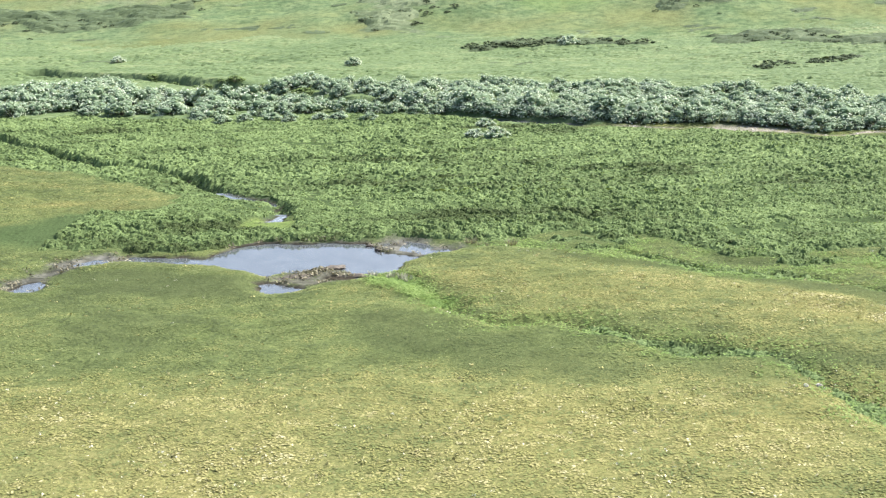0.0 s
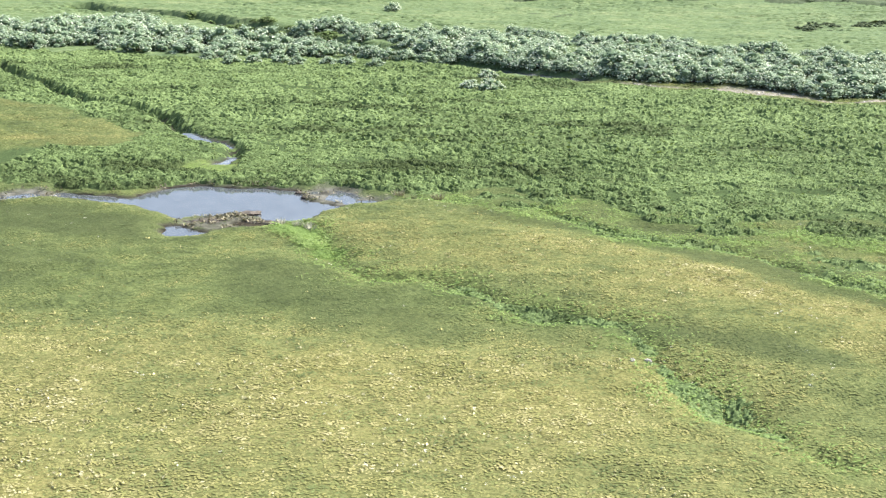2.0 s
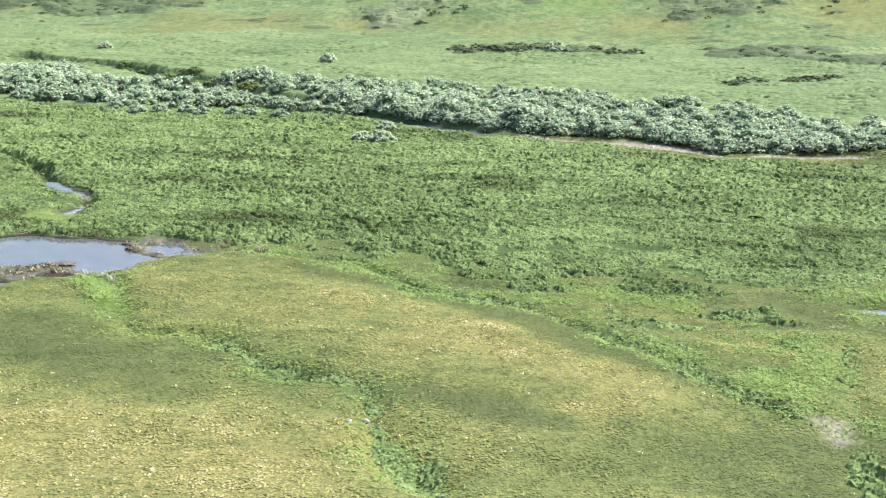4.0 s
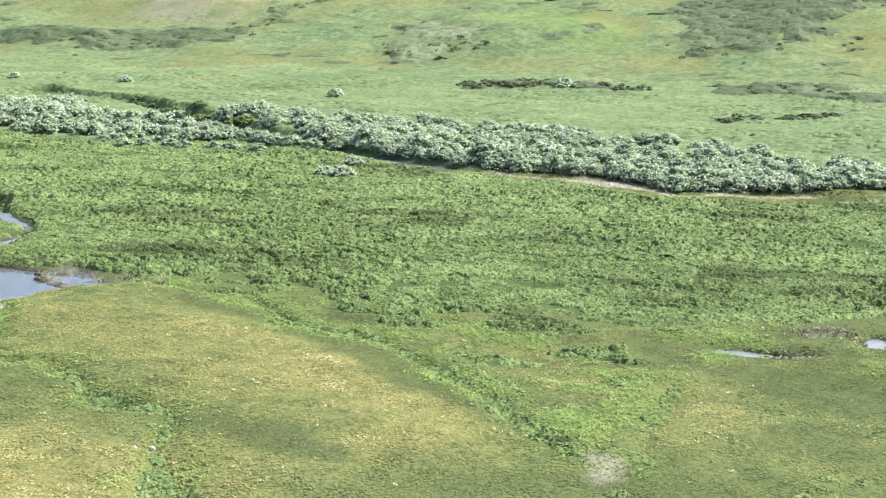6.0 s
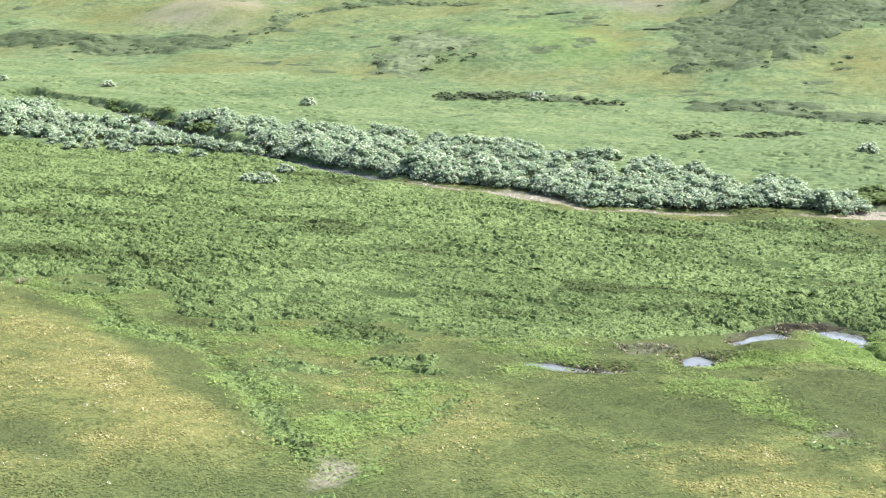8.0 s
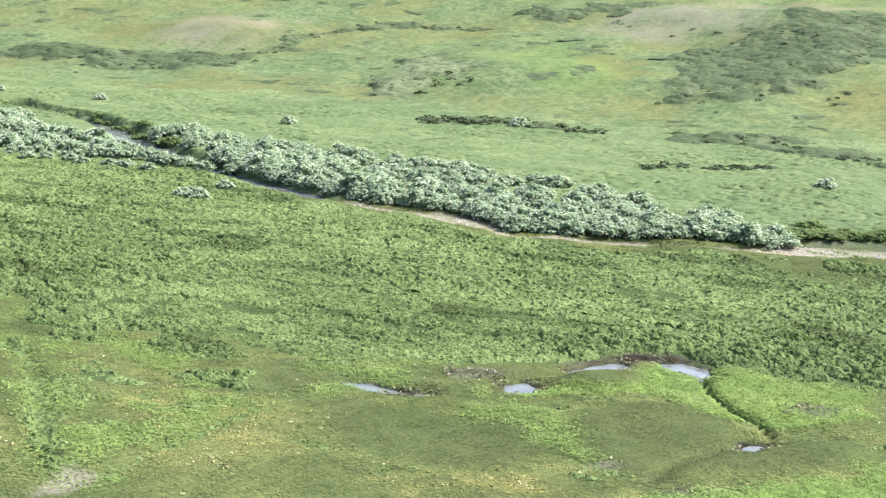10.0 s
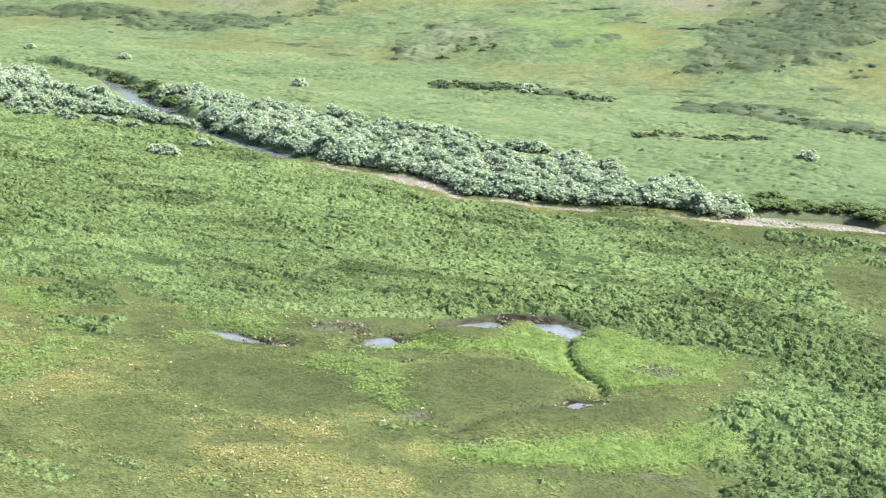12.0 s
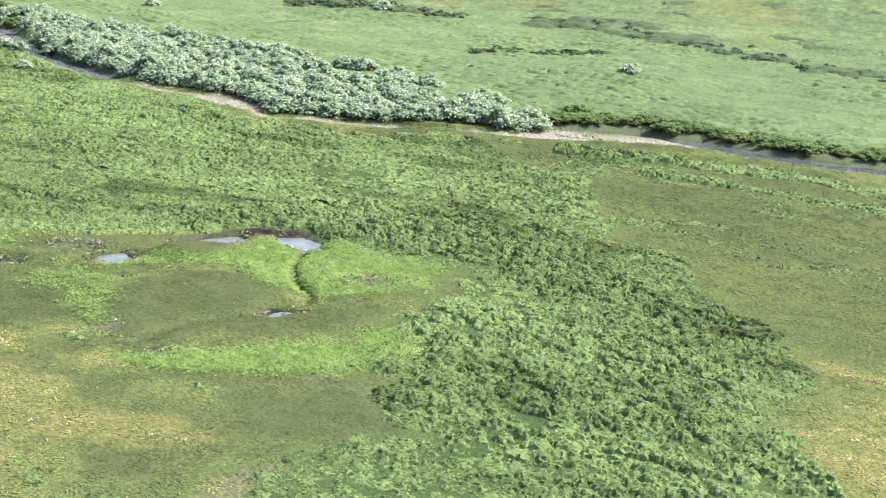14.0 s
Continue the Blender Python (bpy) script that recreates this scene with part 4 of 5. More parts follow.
def canopy_patch(x0, x1, y0, y1, step, leaf_step, leaf_size, seed):
    """The closed lumpy surface of the shrubs, and the small leaves that stand out of it: vertices, four-sided faces and tones."""
    ax, ay = np.meshgrid(np.arange(x0, x1, step), np.arange(y0, y1, step))
    q = np.random.default_rng(seed)
    xy = np.stack([ax.ravel(), ay.ravel()], 1)
    cv = near_chart.at(xy)
    own, rill = shrub_cover(xy, cv)
    seen = in_sight(xy) & (own > 0.1)
    top, mark = np.zeros(len(xy)), np.full(len(xy), 0.5)
    top[seen], mark[seen] = canopy(xy[seen, 0], xy[seen, 1], smooth(0.1, 0.75, own[seen]))
    use = (seen & (top > 0.1)).reshape(ax.shape)
    quad_use = use[:-1, :-1] | use[:-1, 1:] | use[1:, 1:] | use[1:, :-1]
    ids = np.arange(ax.size).reshape(ax.shape)
    f = np.stack([ids[:-1, :-1], ids[:-1, 1:], ids[1:, 1:], ids[1:, :-1]], -1)[quad_use]
    z = cv["height"] - 0.12 + top * 1.04
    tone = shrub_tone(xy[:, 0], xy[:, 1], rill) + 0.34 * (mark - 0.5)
    ragged = np.stack([xy[:, 0], xy[:, 1], z], 1) + q.normal(0, 0.2, (len(xy), 3)) * step * (1, 1, 1.6)
    used = np.unique(f)
    back = np.zeros(ax.size, np.int64)
    back[used] = np.arange(len(used))
    # surface toned below its leaves: the shade inside the shrubs, put into colour
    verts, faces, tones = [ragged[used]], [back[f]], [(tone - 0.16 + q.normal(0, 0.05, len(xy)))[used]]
    # leaves
    at = places(x0 + 1, x1 - 1, y0 + 0.3, y1 - 0.3, leaf_step, seed + 1)
    i, j = ((at[:, 0] - x0) / step).astype(int), ((at[:, 1] - y0) / step).astype(int)
    fine = (i < ax.shape[1] - 2) & (j < ax.shape[0] - 2)
    at, i, j = at[fine], i[fine], j[fine]
    keep = use[j, i] & (q.random(len(at)) < 0.85)
    at, i, j = at[keep], i[keep], j[keep]
    zg, tg = z.reshape(ax.shape), tone.reshape(ax.shape)
    u, v = (at[:, 0] - x0) / step - i, (at[:, 1] - y0) / step - j
    zl = zg[j, i] * (1 - u) * (1 - v) + zg[j, i + 1] * u * (1 - v) + zg[j + 1, i] * (1 - u) * v + zg[j + 1, i + 1] * u * v
    lean = ((zg[j, i + 1] - zg[j, i]) / step, (zg[j + 1, i] - zg[j, i]) / step)
    size = leaf_size * (0.6 + 0.8 * q.random(len(at)))
    lv, lf = leaf_quads(at, zl + 0.01 + 0.05 * q.random(len(at)), lean, size, 0.32, 1.5, seed + 2)
    verts.append(lv)
    faces.append(lf + len(used))
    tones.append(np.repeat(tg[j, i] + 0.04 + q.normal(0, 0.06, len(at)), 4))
    return np.concatenate(verts), np.concatenate(faces), np.concatenate(tones)


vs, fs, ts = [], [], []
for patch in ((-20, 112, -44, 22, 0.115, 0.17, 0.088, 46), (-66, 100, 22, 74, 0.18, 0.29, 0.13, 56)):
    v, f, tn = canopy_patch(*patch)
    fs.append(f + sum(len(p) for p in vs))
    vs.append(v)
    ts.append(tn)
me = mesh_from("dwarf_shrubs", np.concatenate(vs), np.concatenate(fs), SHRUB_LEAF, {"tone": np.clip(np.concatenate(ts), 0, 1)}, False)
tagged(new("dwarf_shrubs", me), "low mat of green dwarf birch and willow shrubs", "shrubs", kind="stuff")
print("shrubs", len(me.polygons))

# sedge and moss: a low nap of small blades over hummocks
def hummocks(x, y):
    return 0.032 * clumps(x, y, 0.36, 231)[0] + 0.02 * fbm(x, y, 0.9, 86, 2) - 0.008


xy = np.concatenate([places(-24, 104, -46, 4, 0.114, 22), places(-60, 112, 4, 62, 0.2, 32)])
xy = xy[in_sight(xy)]
cv = near_chart.at(xy)
r = np.random.default_rng(8)
want = (1 - 0.95 * cv["shrub"]) * (1 - cv["mud"]) * (1 - cv["gravel"]) * (1 - cv["lush"]) * (cv["wet"] > 0.2)
keep = r.random(len(xy)) < want * (0.75 - 0.2 * cv["moss"])
xy, cv = xy[keep], {k: v[keep] for k, v in cv.items()}
hum = hummocks(xy[:, 0], xy[:, 1])
tussock = clumps(xy[:, 0], xy[:, 1], 0.36, 231)[1] - 0.5
patchy = fbm(xy[:, 0], xy[:, 1], 1.1, 73)
tone = 0.252 + 0.32 * cv["dry"] - 0.22 * cv["moss"] + (0.16 * patchy + 0.15 * fbm(0.8 * xy[:, 0], 1.6 * xy[:, 1], 2.6, 89, 3) + 0.22 * tussock * (0.6 + 1.2 * cv["dry"]) + r.normal(0, 0.042, len(xy))) * (1 - 0.4 * cv["moss"]) + 0.3 * (r.random(len(xy)) < 0.03 * cv["dry"])
size = np.interp(xy[:, 1], [-20, 4, 40], [0.10, 0.12, 0.22]) * (0.7 + 0.7 * r.random(len(xy))) * (1 - 0.25 * cv["moss"])
leaf_sheet("sedge_and_moss", xy, cv["height"] + hum + 0.004 + 0.010 * r.random(len(xy)), slope(hummocks, xy[:, 0], xy[:, 1], 0.12), size, tone, GRASS_LEAF,
           "low olive and straw-coloured sedge and moss", "grass", 0.08, 1.55, 42)

# lush sedge
xy = places(-2, 92, -36, 16, 0.083, 23)
cv = near_chart.at(xy)
r = np.random.default_rng(9)
keep = (r.random(len(xy)) < 0.9 * cv["lush"] * (1 - 0.8 * cv["mud"])) & (cv["wet"] > 0.1) & (ribbon(xy[:, 0], xy[:, 1], DITCH, 0.6, 0.2, 0.1) < 0.5)
xy, cv = xy[keep], {k: v[keep] for k, v in cv.items()}
sward = lambda x, y: 0.10 + 0.09 * fbm(x, y, 0.9, 91, 2)
tone = 0.46 + 0.2 * fbm(xy[:, 0], xy[:, 1], 2.5, 75) + r.normal(0, 0.07, len(xy))
leaf_sheet("lush_sedge", xy, cv["height"] + sward(xy[:, 0], xy[:, 1]), slope(sward, xy[:, 0], xy[:, 1]), 0.085 * (0.7 + 0.6 * r.random(len(xy))), tone, LUSH_LEAF,
           "bright green wet sedge meadow", "grass", 0.2, 2.4, 45)

# dead brown sedge on the mud strip, along the shores and on bare spots
xy = np.concatenate([places(-22, 12, -9, 12, 0.11, 51), places(49, 82, -12, 17, 0.12, 52)])
cv = near_chart.at(xy)
r = np.random.default_rng(53)
shore = smooth(0.05, 0.2, cv["wet"]) * smooth(1.0, 0.4, cv["wet"])
own = np.maximum.reduce([region(xy[:, 0], xy[:, 1], ISLE, 0.3, 0.4, 1), 0.8 * region(xy[:, 0], xy[:, 1], BROWN_SPOT, 0.4, 0.6, 1), 0.6 * region(xy[:, 0], xy[:, 1], BROWN_WEST, 0.4, 0.8, 1), 0.2 * region(xy[:, 0], xy[:, 1], PEAT_BANK, 0.3, 0.3, 1),
                         0.55 * shore * (xy[:, 0] < 12) * smooth(3, 5, xy[:, 1]), 0.4 * shore * (xy[:, 0] > 45), 0.1 * region(xy[:, 0], xy[:, 1], MUDFLAT, 0.6, 0.8, 1), 0.4 * region(xy[:, 0], xy[:, 1], ARM_MUD, 0.6, 0.8, 1)])
own = own * smooth(-0.35, 0.3, fbm(xy[:, 0], xy[:, 1], 1.1, 54))
keep = (r.random(len(xy)) < 0.85 * own) & (cv["height"] > -0.01)
xy, cv = xy[keep], {k: v[keep] for k, v in cv.items()}
tone = 0.45 + 0.3 * fbm(xy[:, 0], xy[:, 1], 1.4, 55) + r.normal(0, 0.16, len(xy))
leaf_sheet("dead_sedge", xy, cv["height"] + 0.06 + 0.1 * r.random(len(xy)), (np.zeros(len(xy)), np.zeros(len(xy))), 0.12 * (0.7 + 0.6 * r.random(len(xy))), tone, DEAD_LEAF,
           "brown dead sedge on mud and along the shores", "grass", 0.6, 2.0, 56)

# white flower heads among the sedge
flower_kinds = [leaf_cloud(4, dome(0.10, 0.05, 0.10, 0.3), 0.05, 0.8, 350 + k) for k in range(4)]
r = np.random.default_rng(19)
xy = np.stack([r.uniform(-20, 105, 5000), r.uniform(-40, 6, 5000)], 1)
xy = xy[in_sight(xy)]
cv = near_chart.at(xy)
xy = xy[(r.random(len(xy)) < (0.25 + cv["dry"]) * smooth(-0.1, 0.8, fbm(xy[:, 0], xy[:, 1], 5, 78))) & (cv["shrub"] < 0.5) & (cv["wet"] > 0.5)]
scattered("white_flowers", flower_kinds, xy, 0.6 + 0.8 * r.random(len(xy)), np.full(len(xy), 0.5), PETAL, "small white flower heads in the sedge", "flowers")
print("flowers", len(xy))

# pale dry tufts among the sedge
tuft_kinds = [leaf_cloud(4, dome(0.11, 0.06, 0.03, 0.3), 0.085, 0.6, 360 + k) for k in range(4)]
r = np.random.default_rng(29)
xy = np.stack([r.uniform(-20, 104, 90000), r.uniform(-44, 6, 90000)], 1)
xy = xy[in_sight(xy)]
cv = near_chart.at(xy)
want = (0.05 + 0.5 * cv["dry"] + 0.35 * region(xy[:, 0], xy[:, 1], STRAW_WEST, 2.0, 2.0) + 0.35 * region(xy[:, 0], xy[:, 1], STRAW_SOUTH, 2.0, 2.0)) * smooth(-0.35, 0.6, fbm(xy[:, 0], 1.4 * xy[:, 1], 3.5, 79, 3))
keep = (r.random(len(xy)) < want * (1 - 0.8 * cv["moss"])) & (cv["shrub"] < 0.4) & (cv["wet"] > 0.6) & (cv["mud"] < 0.3)
xy, cv = xy[keep], {k: v[keep] for k, v in cv.items()}
scattered("pale_tufts", tuft_kinds, xy, 0.6 + 0.7 * r.random(len(xy)), 0.70 + 0.12 * cv["dry"] + r.normal(0, 0.07, len(xy)), GRASS_LEAF, "small pale straw-coloured tufts in the sedge", "grass", 0.08)
print("tufts", len(xy))

# the meadow beyond the stream and the low heath of the far slope: lumpy closed sheets
def lumpy_sheet(name, x0, x1, y0, y1, step, rise, mat, label, category, seed):
    """A closed cover of low plants; rise(x, y, cover) gives its height over the ground and its tone, and where it is none there is none."""
    ax, ay = np.meshgrid(np.arange(x0, x1, step), np.arange(y0, y1, step))
    q = np.random.default_rng(seed)
    xy = np.stack([ax.ravel(), ay.ravel()], 1)
    cv = far_chart.at(xy)
    top, tone = rise(xy[:, 0], xy[:, 1], cv)
    seen = (xy[:, 0] > -50 - 0.62 * (xy[:, 1] - 56)) & (xy[:, 0] < 100 + 0.1 * (xy[:, 1] - 60))
    use = ((top > 0.02) & seen).reshape(ax.shape)
    ids = np.arange(ax.size).reshape(ax.shape)
    f = np.stack([ids[:-1, :-1], ids[:-1, 1:], ids[1:, 1:], ids[1:, :-1]], -1)[use[:-1, :-1] | use[:-1, 1:] | use[1:, 1:] | use[1:, :-1]]
    v = np.stack([xy[:, 0], xy[:, 1], ground_height(xy[:, 0], xy[:, 1]) - 0.03 + top], 1) + q.normal(0, 0.16, (len(xy), 3)) * step * (1, 1, 0.5)
    used = np.unique(f)
    back = np.zeros(ax.size, np.int64)
    back[used] = np.arange(len(used))
    me = mesh_from(name, v[used], back[f], mat, {"tone": np.clip(tone + q.normal(0, 0.03, len(xy)), 0, 1)[used]}, False)
    print(name, len(f))
    return tagged(new(name, me), label, category, kind="stuff")


def meadow_rise(x, y, cv):
    bump, mark = clumps(0.7 * x + 0.3 * fbm(x, y, 2, 245, 2), y, 0.8, 247)
    own = smooth(0.2, 0.7, cv["north"]) * (1 - cv["gravel"]) * smooth(150, 128, y + 6 * fbm(x, y, 12, 246)) * (1 - 0.7 * heather(x, y)) * (cv["wet"] > 0.5)
    swell = 0.06 + 0.08 * fbm(0.6 * x, y, 5, 249, 2)
    shaggy = smooth(-0.3, 0.5, fbm(0.6 * x, y, 9, 250, 3))
    tone = 0.33 + 0.34 * cv["dry"] + 0.15 * fbm(x, 1.7 * y, 6, 80, 4) + 0.10 * fbm(0.6 * x, 1.5 * y, 2.4, 81, 3) + 0.26 * (mark - 0.5) - 0.08 * smooth(40, 75, x) + 0.05 * fbm(x, y, 1.6, 88)
    return np.maximum(0, swell + (0.12 + 0.26 * shaggy) * bump) * own, tone


def heath_rise(x, y, cv):
    bump, mark = clumps(0.7 * x + 0.6 * fbm(x, y, 4, 251, 2), y, 2.1, 253)
    own = smooth(0.15, 0.55, heather(x, y) + 0.25 * fbm(x, y, 5, 255, 2)) * (1 - 0.8 * cv["gravel"])
    return (0.06 + 0.62 * bump) * own, 0.42 + 0.30 * (mark - 0.5) + 0.12 * fbm(x, y, 9, 257) + 0.4 * region(x, y, HEATH_CENTRE, 3.0, 3.0, 6)


lumpy_sheet("meadow_grass", -106, 112, 54, 150, 0.37, meadow_rise, MEADOW_LEAF, "pale green tussocky meadow grass beyond the stream", "grass", 43)
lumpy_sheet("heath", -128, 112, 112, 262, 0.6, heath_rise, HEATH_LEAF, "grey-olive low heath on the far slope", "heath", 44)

# stones of the gravel bar
def stone_shape(seed):
    q = np.random.default_rng(seed)
    bm = bmesh.new()
    bmesh.ops.create_icosphere(bm, subdivisions=1, radius=0.5)
    v = np.array([tuple(p.co) for p in bm.verts]) * q.uniform(0.8, 1.2, (len(bm.verts), 1)) * (1.2, 0.9, 0.6)
    f = np.array([[p.index for p in fc.verts] for fc in bm.faces])
    bm.free()
    return v, f


xy = places(10, 84, 48, 66, 0.55, 26)
cv = near_chart.at(xy)
r = np.random.default_rng(20)
xy = xy[(cv["gravel"] > 0.6) & (r.random(len(xy)) < 0.8)]
scattered("river_stones", [stone_shape(k) for k in range(5)], xy, 0.08 + 0.24 * r.random(len(xy)) ** 2, r.random(len(xy)), STONE, "pale rounded stones on the gravel bar", "stones")
print("stones", len(xy))


# ---- willow bushes ----
def part(name, me, parent, label=""):
    ob = new(name, me)
    ob.parent = parent
    return tagged(ob, label)


def willow(name, seed, label, leaves=532, lobes=14, mat=WILLOW_LEAF, tone_mid=0.62, text="dense silvery grey-green leaves"):
    """A willow bush: stems from one root, and a crown of many leaf sprays in uneven lobes. About 2 m high and 2.4 m wide."""
    r = np.random.default_rng(seed)
    root = new(name)
    tips = []
    for k in range(lobes):
        a, d = 2.4 * k + r.random() * 0.8, math.sqrt((k + 0.3 * r.random()) / lobes)
        tips.append((1.15 * d * math.cos(a), 1.15 * d * math.sin(a), 1.5 - 1.05 * d * d + 0.16 * r.normal(), 0.36 + 0.24 * r.random()))
    bm = bmesh.new()
    for tx, ty, tz, rad in tips:
        ring_old = None
        for s in range(3):
            t = s / 2
            c = Vector((tx * t**1.4, ty * t**1.4, tz * t - 0.1))
            w = 0.05 * (1 - 0.75 * t)
            ring = [bm.verts.new(c + Vector((w * math.cos(q), w * math.sin(q), 0))) for q in (0, 2.1, 4.2)]
            if ring_old:
                for q in range(3):
                    bm.faces.new((ring_old[q], ring_old[(q + 1) % 3], ring[(q + 1) % 3], ring[q]))
            ring_old = ring
    me = bpy.data.meshes.new("trunk")
    bm.to_mesh(me)
    bm.free()
    me.materials.append(BARK)
    part("trunk", me, root, "grey-brown branching stems")
    vs, fs, ts, base = [], [], [], 0
    for k, (tx, ty, tz, rad) in enumerate(tips):
        n = leaves // lobes

        def lobe(g, tx=tx, ty=ty, tz=tz, rad=rad):
            d = Vector((g.normal(), g.normal(), g.normal() + 0.25)).normalized()
            q = rad * (0.82 + 0.25 * g.random())
            drop = 1.25 if d.z < 0 else 0.95
            return (tx + d.x * q * 1.15, ty + d.y * q * 1.15, max(0.08, tz + d.z * q * drop)), tuple(d)

        v, f = leaf_cloud(n, lobe, 0.155, 0.45, seed * 31 + k)
        f = np.concatenate([f[:, :3], f[:, [0, 2, 3]]])
        tone = tone_mid + 0.1 * r.normal()
        vs.append(v)
        fs.append(f + base)
        ts.append(np.repeat(np.clip(tone + 0.04 + r.normal(0, 0.13, n), 0, 1), 4))
        base += len(v)
        # core of the lobe, toned dark to paint the shade between the sprays
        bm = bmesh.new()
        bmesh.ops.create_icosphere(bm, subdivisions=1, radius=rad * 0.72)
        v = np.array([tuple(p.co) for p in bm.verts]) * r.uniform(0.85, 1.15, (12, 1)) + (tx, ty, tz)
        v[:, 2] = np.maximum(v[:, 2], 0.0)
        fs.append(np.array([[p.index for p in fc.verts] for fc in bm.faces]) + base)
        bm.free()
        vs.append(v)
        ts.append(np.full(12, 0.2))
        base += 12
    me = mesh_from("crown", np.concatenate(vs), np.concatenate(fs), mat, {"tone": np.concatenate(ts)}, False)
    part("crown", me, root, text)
    return tagged(root, label, "bush")


protos = [willow("willow_bush", 500 + k, "silvery green willow bush in a streamside thicket") for k in range(7)]
for p in protos:
    p["group"] = "willow thicket"
LOW, GREEN, PALE = len(protos), len(protos) + 3, len(protos) + 6
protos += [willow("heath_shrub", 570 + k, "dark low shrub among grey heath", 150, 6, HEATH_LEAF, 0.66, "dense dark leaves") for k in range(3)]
protos += [willow("bank_shrub", 550 + k, "green shrub on the far bank of the stream", 480, 11, SHRUB_LEAF, 0.42, "dense green leaves") for k in range(3)]
protos += [willow("willow_bush", 560, "lone silvery willow bush in the far meadow", 560, 14, WILLOW_LEAF, 0.85, "dense whitish silvery leaves")]
WILLOWS = 7
r = np.random.default_rng(12)
first = set()


def plant(x, y, s, sz, kind=None, label=""):
    k = int(r.integers(0, WILLOWS)) if kind is None else kind
    z = float(ground_height(np.array([x]), np.array([y]))[0])
    m = Matrix.LocRotScale((x, y, z - 0.05), Euler((0, 0, r.random() * 6.28)), None)
    if k not in first:
        ob = protos[k]
        first.add(k)
    else:
        ob = copy_thing(protos[k], m)
    ob.matrix_basis = m @ Matrix.Diagonal((s, s, sz, 1))
    if label:
        tagged(ob, label)
    return ob


count = 0
for pts, step, tall in ((WILLOW_EAST, 2.45, 1.3), (WILLOW_WEST, 2.75, 1.15)):
    xs, ys = [p[0] for p in pts], [p[1] for p in pts]
    grid = places(min(xs), max(xs), min(ys), max(ys), step, 33)
    d = outline_distance(grid[:, 0], grid[:, 1], pts)
    gap = fbm(grid[:, 0], grid[:, 1], 7, 79)
    for (x, y), e, g in zip(grid, d, gap):
        if e < -0.2 and g > (-0.55 if x < 42 else -1.2) and (wet_distance(np.array([x]), np.array([y]))[0] > 0.35):
            back = float(np.clip((y - np.interp(x, [-24, -4, 13, 25, 40, 62], [93, 75.5, 65.2, 59.6, 53.2, 60])) / 16, 0, 1)) if tall > 1.2 else 0.25
            if r.random() < 0.35 * back:
                continue
            s = tall * (0.8 + 0.35 * r.random() + 0.15 * g) * (1 - 0.2 * back) * (1.25 if tall < 1.2 and y > 76 else 1.0)
            plant(float(x), float(y), s * 1.1, s * (0.68 + 0.28 * r.random()) * (1 - 0.15 * back))
            count += 1
print("willows", count)
edge = WILLOW_EAST[2:13]
for (ax, ay), (bx, by) in zip(edge, edge[1:]):
    n = round(math.hypot(bx - ax, by - ay) / 1.7)
    for k in range(n):
        t = (k + r.random()) / n
        s = 0.72 + 0.3 * r.random()
        plant(ax + (bx - ax) * t - 0.2 + 0.4 * r.normal(), ay + (by - ay) * t + 0.3 + 0.35 * r.normal(), s * 1.2, s * 0.8, label="silvery green willow bush at the stream-side edge of the thicket")
for x, y, s, text in ((8.6, 50.2, 0.95, "lone silvery willow bush in the shrub field"), (6.5, 51.0, 0.7, "small silvery willow bush beside a larger one"), (7.2, 58.4, 0.75, "low willow bush near the stream"),
                      (64.3, 93.8, 0.95, "lone silvery willow bush in the far meadow"), (-14.1, 116.7, 1.0, "lone silvery willow bush in the far meadow"),
                      (16.7, 131.5, 1.25, "silvery willow bush in a line of dark shrubs"), (-50.8, 123.9, 0.8, "small pale bush in the far meadow"), (-70, 124, 0.8, "small pale bush in the far meadow")):
    plant(x, y, s, s * 0.75, PALE, text)


def row(pts, step, width, size, first_kind, text, bare=0.0):
    """Shrubs along a line, unevenly spaced, leaving out a share of them."""
    for (ax, ay), (bx, by) in zip(pts, pts[1:]):
        n = max(1, round(math.hypot(bx - ax, by - ay) / step))
        for k in range(n):
            t = (k + r.random()) / n
            x, y = ax + (bx - ax) * t + width * r.normal(), ay + (by - ay) * t + width * r.normal()
            if r.random() < bare or x > 112:
                continue
            s = size * (0.65 + 0.6 * r.random())
            plant(x, y, s * (1.1 + 0.5 * r.random()), s * (0.5 + 0.25 * r.random()), first_kind + int(r.integers(0, 3)), text)


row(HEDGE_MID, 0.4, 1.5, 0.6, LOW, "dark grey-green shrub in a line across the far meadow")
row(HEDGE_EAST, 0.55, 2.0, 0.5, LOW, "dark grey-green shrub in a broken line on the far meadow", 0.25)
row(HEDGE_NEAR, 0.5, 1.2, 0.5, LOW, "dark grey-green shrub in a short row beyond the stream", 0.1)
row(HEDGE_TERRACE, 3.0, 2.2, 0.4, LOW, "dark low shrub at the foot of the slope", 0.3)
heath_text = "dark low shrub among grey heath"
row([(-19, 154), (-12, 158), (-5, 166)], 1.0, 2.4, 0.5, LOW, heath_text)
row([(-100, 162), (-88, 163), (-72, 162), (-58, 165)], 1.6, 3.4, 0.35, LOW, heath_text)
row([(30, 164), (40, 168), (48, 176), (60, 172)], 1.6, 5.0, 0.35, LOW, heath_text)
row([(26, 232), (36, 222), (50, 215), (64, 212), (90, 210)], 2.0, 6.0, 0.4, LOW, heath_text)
row(NORTH_BANK[:-2], 0.45, 0.9, 0.75, GREEN, "green shrub on the far bank of the stream")
row(WEST_BANK, 2.0, 0.8, 0.8, GREEN, "green shrub on the far bank of the stream")

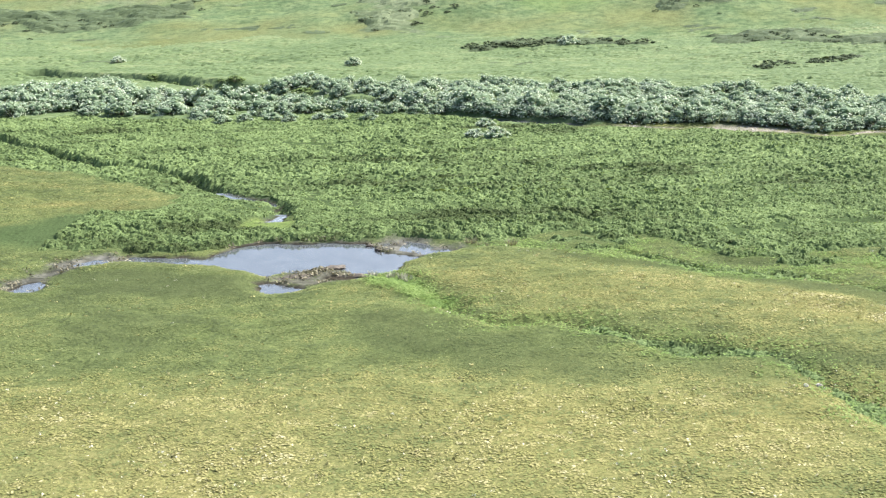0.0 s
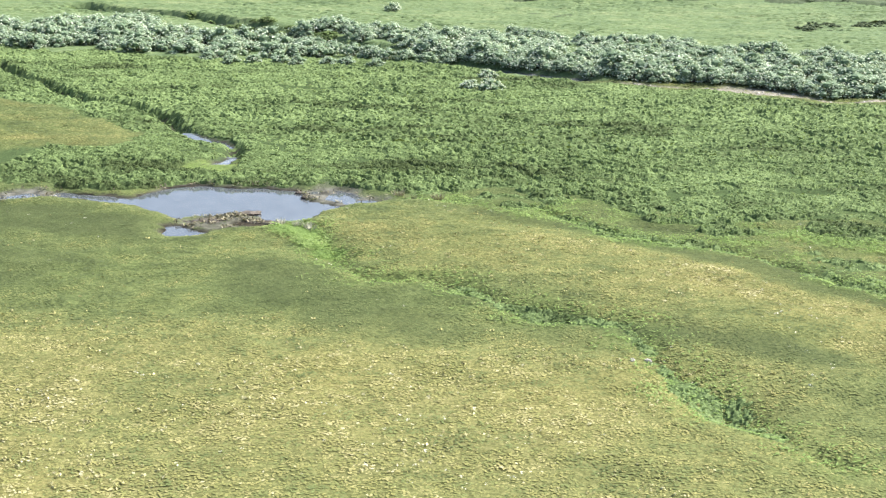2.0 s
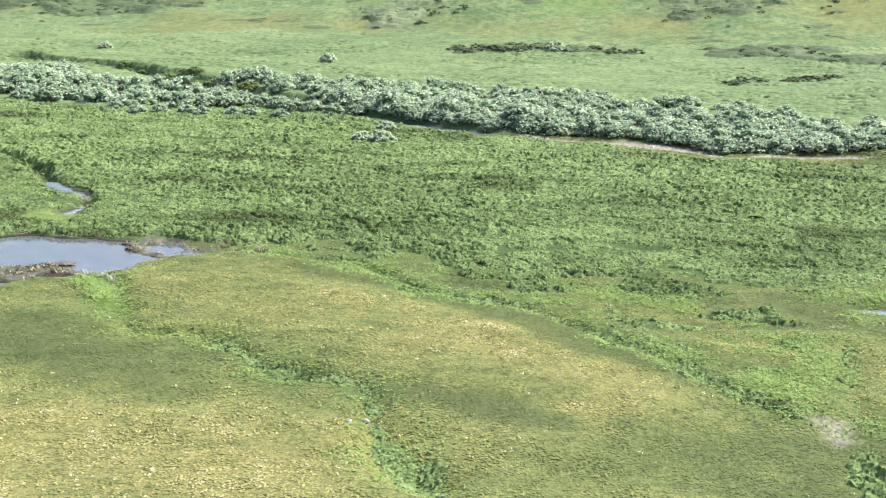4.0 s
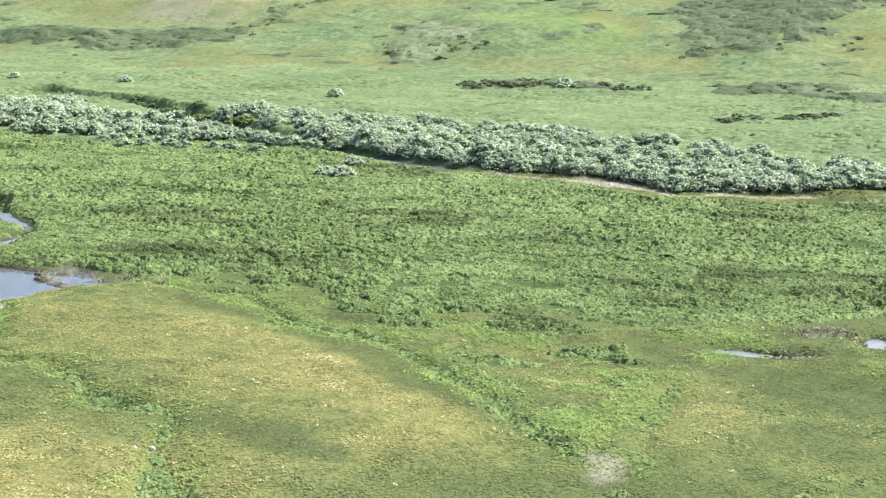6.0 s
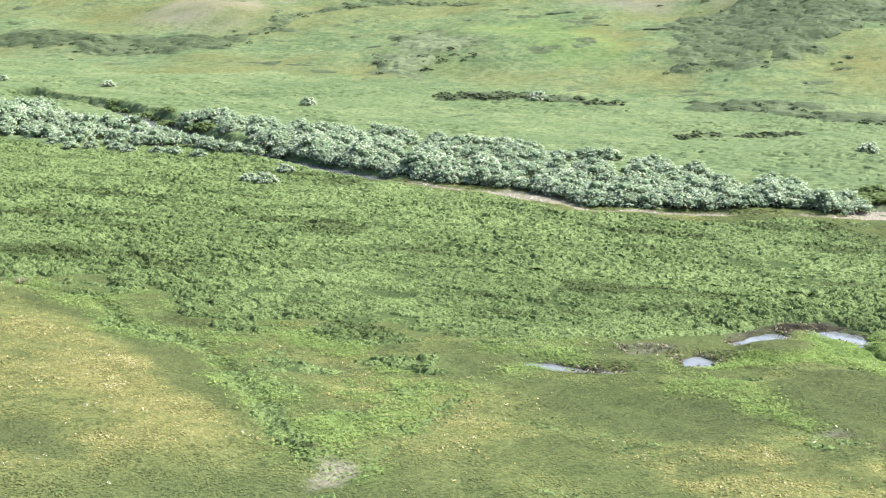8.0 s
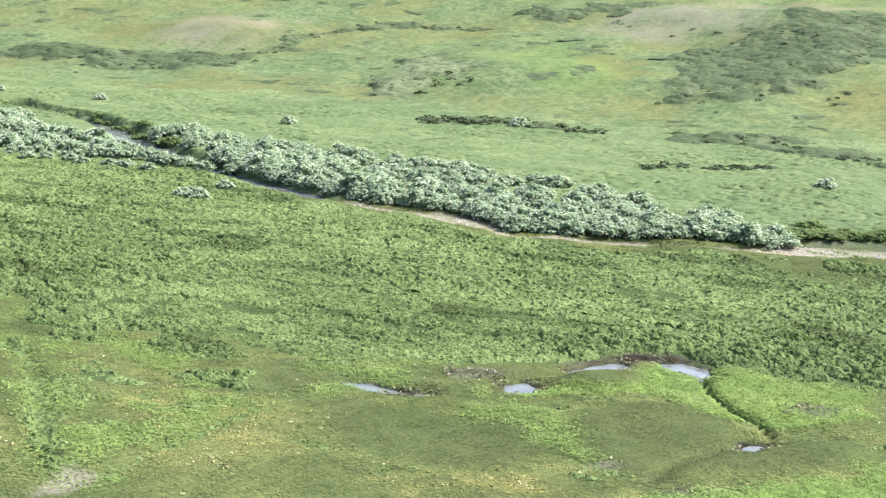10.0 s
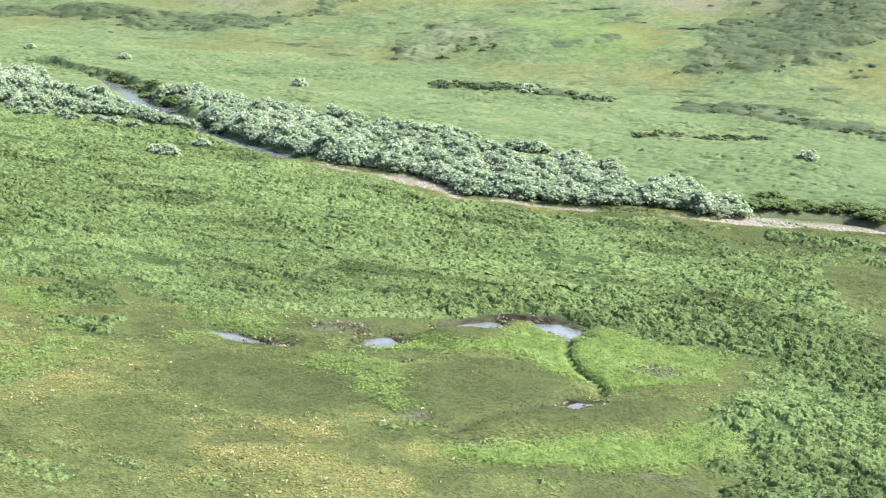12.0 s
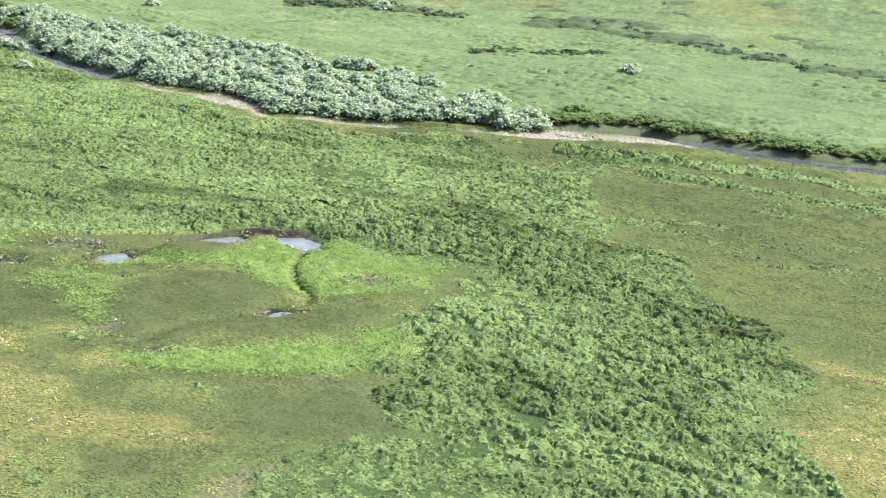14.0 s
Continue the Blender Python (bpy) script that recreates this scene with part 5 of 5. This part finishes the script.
# low willows along the near bank of the stream
for k in range(9):
    t = k / 8
    x, y = -15.0 + 14.0 * t + 0.6 * math.sin(5 * k), 73.0 - 5.6 * t + 0.5 * math.cos(7 * k)
    plant(x, y, 1.15 - 0.3 * t, 0.95 - 0.3 * t, label="low silvery willow bush on the near bank of the stream")
for k in range(8):
    plant(-24.0 + 2.6 * k + 0.5 * math.sin(3 * k), 64.6 + 0.6 * math.cos(4 * k), 0.75, 0.5, label="low silvery willow bush in front of the thicket")

# ---- by the pond ----


def lump(name, x, y, size, height, mat, label, category, seed):
    """An uneven mound, stone or clod that sits a little in the ground."""
    q = np.random.default_rng(seed)
    bm = bmesh.new()
    bmesh.ops.create_icosphere(bm, subdivisions=4, radius=0.5)
    shift = Vector(q.uniform(-50, 50, 3))
    for v in bm.verts:
        k = 1 + 0.4 * noise.noise(v.co * 2.6 + shift) + 0.3 * noise.noise(v.co * 7.0 + shift) + 0.15 * noise.noise(v.co * 15.0 + shift)
        v.co = Vector((v.co.x * k * size[0], v.co.y * k * size[1], v.co.z * k * 2 * height))
    me = bpy.data.meshes.new(name)
    bm.to_mesh(me)
    bm.free()
    me.polygons.foreach_set("use_smooth", np.full(len(me.polygons), True))
    me.materials.append(mat)
    ob = tagged(new(name, me), label, category)
    z = float(ground_height(np.array([x]), np.array([y]))[0])
    ob.matrix_basis = pose(x, y, max(z, -0.05) + 0.12 * height, 0, 0, float(q.uniform(0, 40)))
    return ob


def grass_tuft(x, y, spread, height, mat, tone, label, seed):
    v, f = blades(90, spread, height, 0.05, 0.22, seed)
    q = np.random.default_rng(seed)
    me = mesh_from("grass_tuft", v, f, mat, {"tone": np.repeat(np.clip(tone + q.normal(0, 0.12, len(f)), 0, 1), 3)}, False)
    ob = tagged(new("grass_tuft", me), label, "grass tuft")
    ob.matrix_basis = pose(x, y, float(ground_height(np.array([x]), np.array([y]))[0]))
    return ob


lump("peat_mound", 0.3, -0.7, (1.7, 0.8), 0.17, PEAT, "dark brown peat mound on the pond's mud strip", "peat mound", 1)
lump("peat_mound", 2.2, -2.4, (2.6, 0.7), 0.16, PEAT, "low brown peat ridge at the water's edge", "peat mound", 2)
lump("peat_mound", -1.6, -2.9, (2.4, 1.2), 0.12, PEAT, "low brown peat mound beside the pond", "peat mound", 3)
lump("peat_clod", 1.9, 5.6, (0.5, 0.3), 0.1, PEAT, "dark wet peat clod standing in shallow water", "peat clod", 4)
lump("peat_clod", 2.6, 4.3, (0.45, 0.3), 0.09, PEAT, "dark wet peat clod on the mudflat", "peat clod", 5)
# two stone-like lumps stand in for a pale flower clump
lump("stone", 25.1, -25.6, (0.32, 0.25), 0.13, STONE, "pale lump in place of a flower clump in the green rill", "stone", 6)
lump("stone", 24.5, -26.0, (0.2, 0.18), 0.08, STONE, "small pale lump in place of a flower clump in the green rill", "stone", 7)
for k, (x, y) in enumerate(((3.2, -3.2), (4.3, -3.6), (5.0, -3.9), (5.4, -4.4))):
    grass_tuft(x, y, 0.16, 0.36, PETAL, 0.95, "pale dry plume of grass at the pond's edge", 60 + k)
for k, (x, y) in enumerate(((9.3, 5.0), (8.6, 5.4), (11.2, 4.9))):
    grass_tuft(x, y, 0.35, 0.35, DEAD_LEAF, 0.8, "pale dry grass tuft beside the mudflat", 70 + k)
